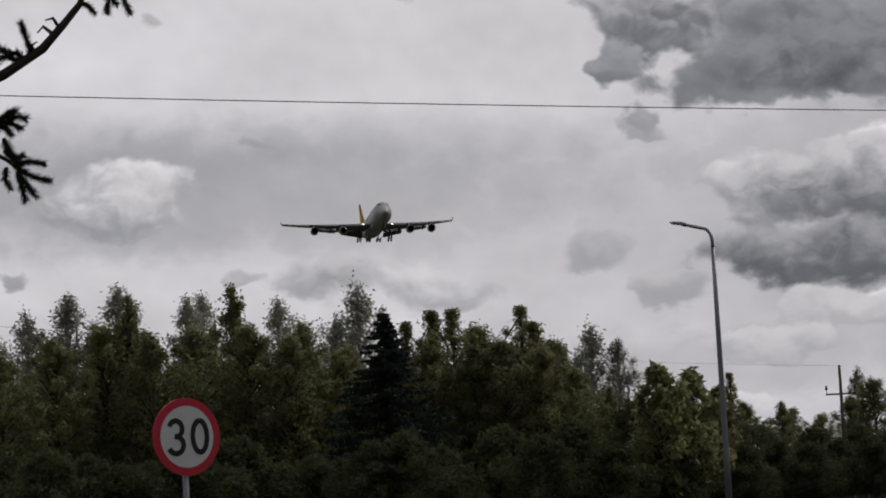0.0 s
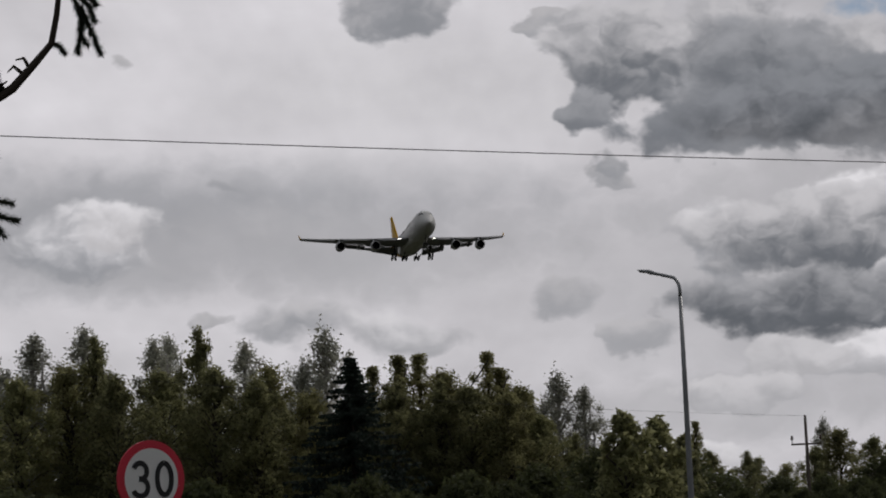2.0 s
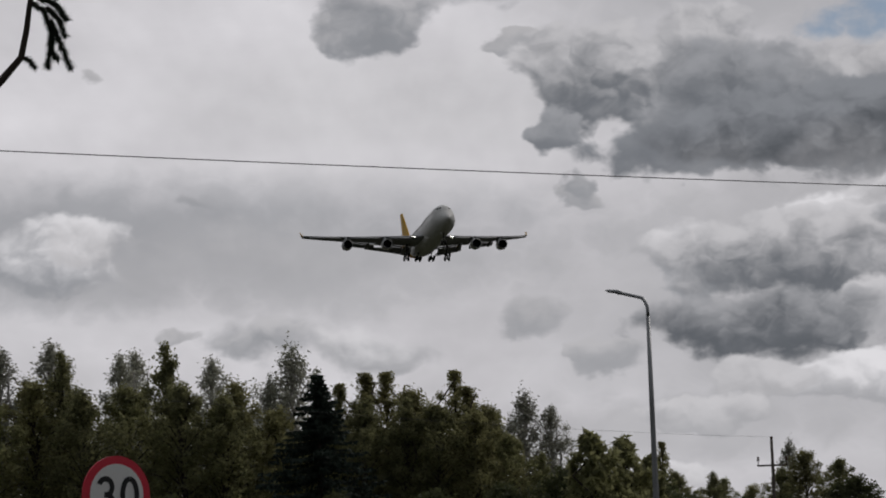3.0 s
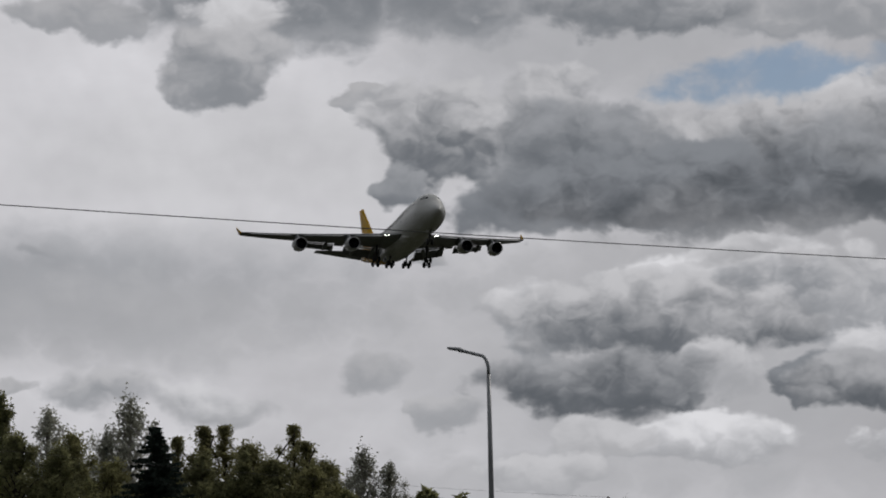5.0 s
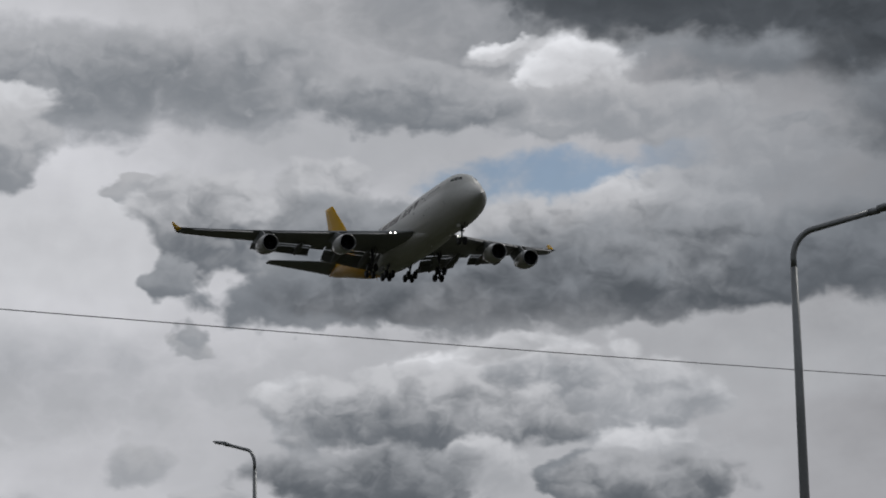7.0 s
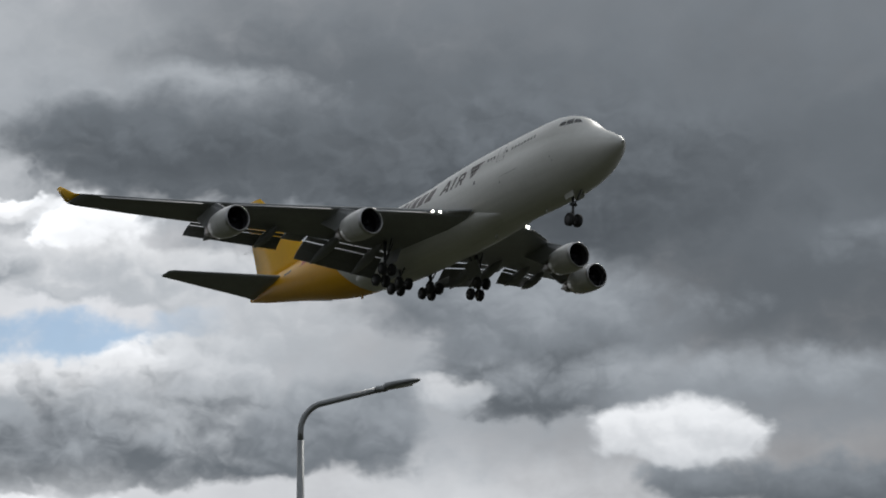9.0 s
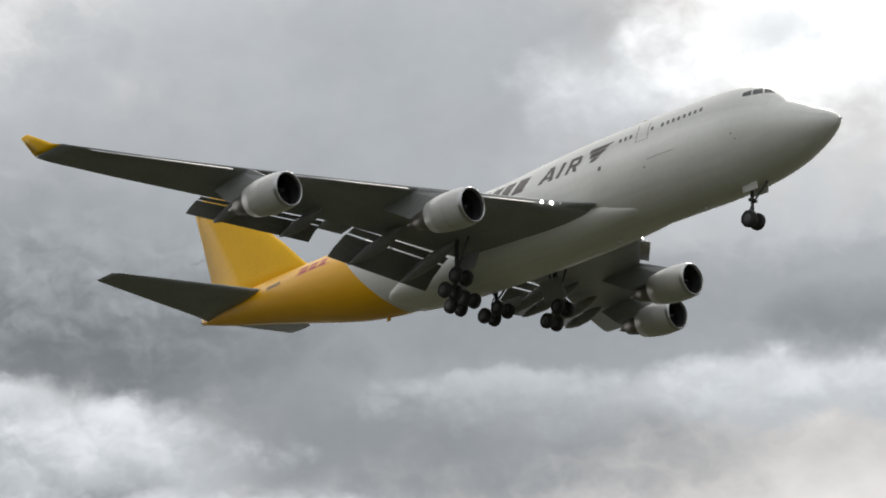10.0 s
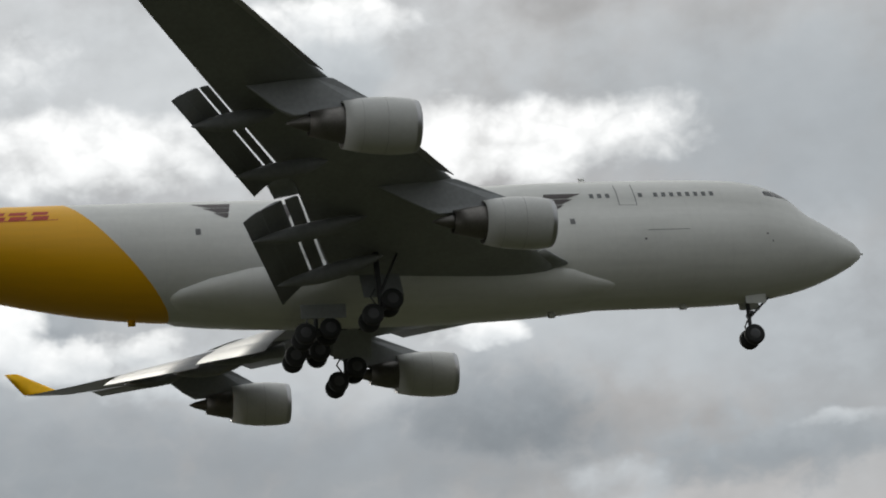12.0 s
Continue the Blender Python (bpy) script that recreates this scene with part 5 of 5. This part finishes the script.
def flap_set(y0, y1, a0, a1, b0, b1, parent, sy):
    """Three slotted panels between the fixed wing's edge (a) and the flap's tail (b), at y0 and y1."""
    for lo, hi, bend, drop in ((0.035, 0.275, 0.10, 0.10), (0.32, 0.70, 0.14, 0.0), (0.685, 1.0, 0.06, -0.02)):
        secs = []
        for y, a, b in ((y0, a0, b0), (y1, a1, b1)):
            A, B = Vector((a[0], 0, a[1])), Vector((b[0], 0, b[1]))
            full = (B - A).length

            def pt(f):
                return A.lerp(B, f) + Vector((0, 0, 0.30 * full / 3.3 * math.sin(math.pi * f * 0.85)))
            p, q = pt(lo), pt(hi)
            secs.append(((p.x, y * sy, p.z), p.x - q.x, 0.13 if hi < 0.9 else 0.10, p.z - q.z, 9, 0.04))
        bm = bmesh.new()
        blade(bm, secs)
        part("flap_panel", bm, M_FLAP, parent, "lowered grey flap panel")


def canoe(x0, z0, x1, z1, y, w, h, parent):
    """A flap track fairing."""
    bm = bmesh.new()
    loops = []
    for f, k in ((0, 0.06), (0.06, 0.38), (0.2, 0.8), (0.4, 1.0), (0.62, 0.95), (0.82, 0.62), (0.95, 0.26), (1.0, 0.04)):
        x, z = x0 + (x1 - x0) * f, z0 + (z1 - z0) * f - 0.10 * math.sin(math.pi * f)
        loops.append([(x, y + w * k * math.cos(t), z + h * k * math.sin(t)) for t in [2 * math.pi * j / 14 for j in range(14)]])
    loft(bm, loops)
    part("flap_track_fairing", bm, M_FLAP, parent)


def wing(sy):
    bm = bmesh.new()
    secs = []
    for y, drop, th, z, te in WING:
        lx = le_x(y) if y > 3 else le_x(3.25) + 1.2
        secs.append(((lx, sy * y, z), lx - te, th, drop, 15, 0.012))
    blade(bm, secs)
    w = part("wing", bm, M_WING, jet, "swept grey wing")
    # winglet
    bm = bmesh.new()
    loops = []
    for x, y, z, c in ((-46.0, 31.6, 8.82, 3.2), (-46.9, 31.78, 9.12, 2.5), (-48.4, 31.98, 9.95, 1.6), (-49.5, 32.1, 10.55, 0.95)):
        loops.append([Vector((x - c * u, sy * (y + t), z + (0 if u < 0.9 else 0))) for u, t in ((0, 0), (0.2, 0.07), (0.6, 0.06), (1, 0), (0.6, -0.06), (0.2, -0.07))])
    loft(bm, loops)
    part("winglet", bm, M_YELLOW, w, "yellow winglet")
    # lowered leading-edge panels
    for y0, y1, c in ((6.3, 11.0, 0.95), (13.2, 20.3, 0.95), (22.6, 30.2, 0.75)):
        secs = []
        for y in (y0, y1):
            ww = wing_at(y)
            secs.append(((le_x(y) + c * 0.86, sy * y, ww[3] - 0.46), c, 0.09, -0.36, 9, 0.06))
        bm = bmesh.new()
        blade(bm, secs)
        part("leading_edge_flap", bm, M_SLAT, w, "lowered pale leading-edge flap")
    # flaps
    flap_set(3.75, 11.1, (-34.3, 3.45), (-36.85, 4.85), (-37.0, 1.25), (-40.05, 3.2), w, sy)
    flap_set(13.3, 21.1, (-37.95, 5.1), (-42.75, 6.52), (-39.7, 3.78), (-44.72, 5.6), w, sy)
    # inner aileron between the flap sets
    bm = bmesh.new()
    blade(bm, [((-36.8, sy * 11.25, 4.95), 1.5, 0.10, 0.34, 9, 0.02), ((-37.6, sy * 13.15, 5.25), 1.5, 0.10, 0.34, 9, 0.02)])
    part("aileron", bm, M_WING, w)
    for y, x0, z0, x1, z1, ww in ((5.9, -31.5, 3.35, -37.6, 1.75, 0.50), (9.6, -33.0, 4.15, -39.4, 2.85, 0.52), (15.2, -36.0, 5.0, -40.9, 4.2, 0.46), (19.4, -39.3, 5.85, -43.6, 5.1, 0.42)):
        canoe(x0, z0, x1, z1, sy * y, ww, 0.5, w)
    # engines
    for x, y, z in ((-23.45, 12.15, 2.41), (-32.6, 21.38, 3.97)):
        engine(x, sy * y, z, jet)
        pylon(x, sy * y, z, jet)
    # landing lights at the root
    for y in (5.05, 5.6):
        ww = wing_at(y)
        bm = bmesh.new()
        bmesh.ops.create_uvsphere(bm, u_segments=14, v_segments=8, radius=0.12, matrix=Matrix.Translation((le_x(y) + 0.02, sy * y, ww[3] - 0.02)) @ Matrix.Diagonal((0.5, 1, 1, 1)))
        part("landing_light", bm, M_BEAM, w, "lit landing light")
    # glove at the root's leading edge
    bm = bmesh.new()
    blade(bm, [((-19.9, sy * 3.0, 3.72), 4.5, 0.14, 0.1, 11, 0.0), ((le_x(4.6) + 0.35, sy * 4.6, 3.95), 2.5, 0.14, 0.1, 11, 0.0)])
    part("wing_root_glove", bm, M_WING, w, "grey wing root fairing")
    return w


wing(-1)
wing(1)

# tail
bm = bmesh.new()
loops = []
for x, z, c, t in ((-53.2, 8.3, 14.0, 0.42), (-55.3, 9.9, 11.9, 0.40), (-57.6, 12.0, 10.2, 0.36), (-61.9, 15.6, 7.1, 0.27), (-65.6, 18.6, 4.5, 0.18), (-66.4, 19.25, 3.8, 0.14)):
    loops.append([(x - c * u, t * k, z + (0.16 * u if z > 18 else 0)) for u, k in ((0, 0), (0.04, 0.45), (0.15, 0.85), (0.35, 1), (0.65, 0.7), (1, 0.05), (0.65, -0.7), (0.35, -1), (0.15, -0.85), (0.04, -0.45))])
loft(bm, loops)
fin = part("vertical_stabilizer", bm, M_YELLOW, jet, "tall yellow tail fin")
for z, c0, c1 in ((13.6, 0.0, 0.0), (9.4, 0, 0)):
    bm = bmesh.new()
    x = -68.0 - (z - 8.9) * 0.23
    for s in (-1, 1):
        box(bm, (x, s * 0.16, z), (2.0, 0.012, 0.03))
    part("rudder_joint", bm, M_SEAM, fin)
for sy in (-1, 1):
    bm = bmesh.new()
    blade(bm, [((-57.2, sy * 0.4, 7.55), 10.2, 0.09, 0.1, 11, 0.0), ((-59.0, sy * 2.3, 7.80), 8.4, 0.09, 0.1, 11, 0.0), ((-66.6, sy * 10.75, 9.38), 2.75, 0.085, 0.05, 11, 0.0), ((-67.2, sy * 11.05, 9.46), 2.15, 0.05, 0.03, 11, 0.0)])
    part("horizontal_stabilizer", bm, M_WING, jet, "dark grey tailplane")
bm = bmesh.new()
revolve(bm, [(-68.3, 0.30), (-68.62, 0.24), (-68.62, 0.2), (-68.3, 0.18)], "x", 20, False, (0, 0, 7.78))
part("exhaust_ring", bm, M_CORE, jet)


# landing gear
def wheel(c, r, w, parent):
    bm = bmesh.new()
    x, y, z = c
    revolve(bm, [(-w / 2, r * 0.55), (-w / 2, r * 0.82), (-w * 0.36, r * 0.97), (-w * 0.15, r), (w * 0.15, r), (w * 0.36, r * 0.97), (w / 2, r * 0.82), (w / 2, r * 0.55)], "y", 24, False, (x, y, z))
    part("wheel", bm, M_TYRE, parent, "black tyre")
    bm = bmesh.new()
    revolve(bm, [(-w * 0.53, r * 0.15), (-w * 0.51, r * 0.5), (-w * 0.45, r * 0.56), (w * 0.45, r * 0.56), (w * 0.51, r * 0.5), (w * 0.53, r * 0.15)], "y", 20, False, (x, y, z))
    part("rim", bm, M_GEAR, parent)


def bogie(x, y, z, tilt, top, parent_name, lean=0.0):
    g = empty(parent_name)
    g.parent = jet
    g.matrix_basis = Matrix.Translation((x, y, z))
    t = radians(tilt)
    bm = bmesh.new()
    tube(bm, [(-0.85 * math.cos(t), 0, -0.85 * math.sin(t)), (0.85 * math.cos(t), 0, 0.85 * math.sin(t))], 0.15, 12)
    part("bogie_beam", bm, M_GEAR, g)
    bm = bmesh.new()
    tube(bm, [(0, 0, 0), (0.05, lean * 0.4, 1.0), (0.1, lean, top - z)], [0.13, 0.13, 0.2], 14)
    tube(bm, [(0.02, lean * 0.3, 0.9), (1.5, lean * 1.1, top - z - 0.2)], 0.08, 8)
    tube(bm, [(0.05, lean * 0.5, 1.2), (0.2, lean - math.copysign(1.1, y), top - z - 0.1)], 0.07, 8)
    part("strut", bm, M_GEAR, g, "grey shock strut with braces")
    bm = bmesh.new()
    tube(bm, [(-0.22, 0, 0.35), (-0.5, 0, 0.8), (-0.2, 0, 1.3)], 0.05, 6)
    part("torque_link", bm, M_GEAR, g)
    for sx in (-0.735, 0.735):
        bm = bmesh.new()
        tube(bm, [(sx * math.cos(t), -0.6, sx * math.sin(t)), (sx * math.cos(t), 0.6, sx * math.sin(t))], 0.07, 8)
        part("axle", bm, M_GEAR, g)
        for dy in (-0.56, 0.56):
            wheel((sx * math.cos(t), dy, sx * math.sin(t)), 0.62, 0.46, g)
    return g


for sy in (-1, 1):
    bogie(-31.9, sy * 5.6, 0.20, 36, 4.2, "wing_landing_gear", -sy * 0.2)
    bogie(-34.9, sy * 1.85, 0.30, 10, 2.6, "body_landing_gear")
    bm = bmesh.new()
    box(bm, (-31.5, sy * 4.75, 2.0), (2.3, 0.06, 1.7), pose(0, 0, 0, sy * 22, 0, 0), 0.02)
    part("gear_door", bm, M_WING, jet, "grey gear door hanging open", False)
    bm = bmesh.new()
    box(bm, (-34.6, sy * 3.0, 1.25), (2.6, 0.06, 0.8), pose(0, 0, 0, -sy * 14, 0, 0), 0.02)
    part("gear_door", bm, M_WING, jet, "grey gear door hanging open", False)
nose_gear = empty("nose_landing_gear")
nose_gear.parent = jet
nose_gear.matrix_basis = Matrix.Translation((-8.18, 0, -0.22))
bm = bmesh.new()
tube(bm, [(0, 0, 0), (0.02, 0, 1.1), (0.1, 0, 2.6)], [0.09, 0.12, 0.15], 12)
tube(bm, [(0.03, 0, 1.2), (1.5, 0, 2.5)], 0.07, 8)
tube(bm, [(-0.15, 0, 0.25), (-0.35, 0, 0.65), (-0.1, 0, 1.05)], 0.045, 6)
part("strut", bm, M_GEAR, nose_gear, "grey nose strut with drag brace")
bm = bmesh.new()
box(bm, (0.1, 0, 1.45), (0.25, 0.75, 0.22), None, 0.03)
part("steering_unit", bm, M_GEAR, nose_gear)
bm = bmesh.new()
tube(bm, [(0, -0.55, 0), (0, 0.55, 0)], 0.08, 10)
part("axle", bm, M_GEAR, nose_gear)
for dy in (-0.46, 0.46):
    wheel((0, dy, 0), 0.62, 0.44, nose_gear)
for dy in (-0.62, 0.62):
    bm = bmesh.new()
    box(bm, (0.4, dy, 2.2), (1.3, 0.05, 0.55), pose(0, 0, 0, -10 if dy > 0 else 10, 0, 0), 0.02)
    part("gear_door", bm, M_HULL, nose_gear, "white nose gear door", False)
# small aerials under and over the hull
for s, z in ((12.0, 1.95), (44.8, 2.15), (20.2, 1.72)):
    bm = bmesh.new()
    loft(bm, [[(-s - x, y, zz) for x, y in ((0, 0), (0.2, 0.03), (0.45, 0), (0.2, -0.03))] for zz in (z + 0.1, z - 0.28)])
    part("aerial", bm, M_HULL, jet)
bm = bmesh.new()
loft(bm, [[(-17.0 - x - dx, y, zz) for x, y in ((0, 0), (0.15, 0.025), (0.4, 0), (0.15, -0.025))] for zz, dx in ((9.9, 0), (10.35, 0.2))])
part("aerial", bm, M_HULL, jet)


def motions():
    """The jet comes down a three-degree path past the camera."""
    walk(jet, [
        (0, pose(-19.07, 808.85, 92.60, -0.36, -2.69, -80.22)),
        (1, pose(-6.44, 738.56, 88.74, -0.26, -2.68, -80.38)),
        (2.5, pose(12.63, 633.14, 82.98, -0.21, -3.10, -80.28)),
        (4.5, pose(37.61, 492.57, 75.44, -0.40, -2.83, -80.51)),
        (5.5, pose(50.32, 422.24, 71.78, -0.24, -2.69, -80.29)),
        (6.5, pose(63.03, 351.91, 68.19, -0.32, -2.46, -80.11)),
        (8.3, pose(85.46, 225.59, 60.90, -0.32, -2.79, -79.99)),
        (9, pose(94.66, 175.98, 58.64, -0.29, -2.91, -79.98)),
        (9.5, pose(100.97, 140.76, 56.88, -0.47, -2.65, -80.19)),
        (10, pose(107.16, 105.72, 54.84, -0.34, -2.70, -80.38)),
        (10.5, pose(113.71, 70.90, 52.99, 0.01, -2.33, -80.96)),
        (11, pose(119.97, 35.76, 51.04, 0.23, -2.30, -81.04)),
        (11.5, pose(126.10, 0.61, 49.15, -0.22, -2.22, -81.25)),
        (12, pose(132.46, -34.74, 47.33, -0.52, -2.57, -80.04)),
    ])

motions()
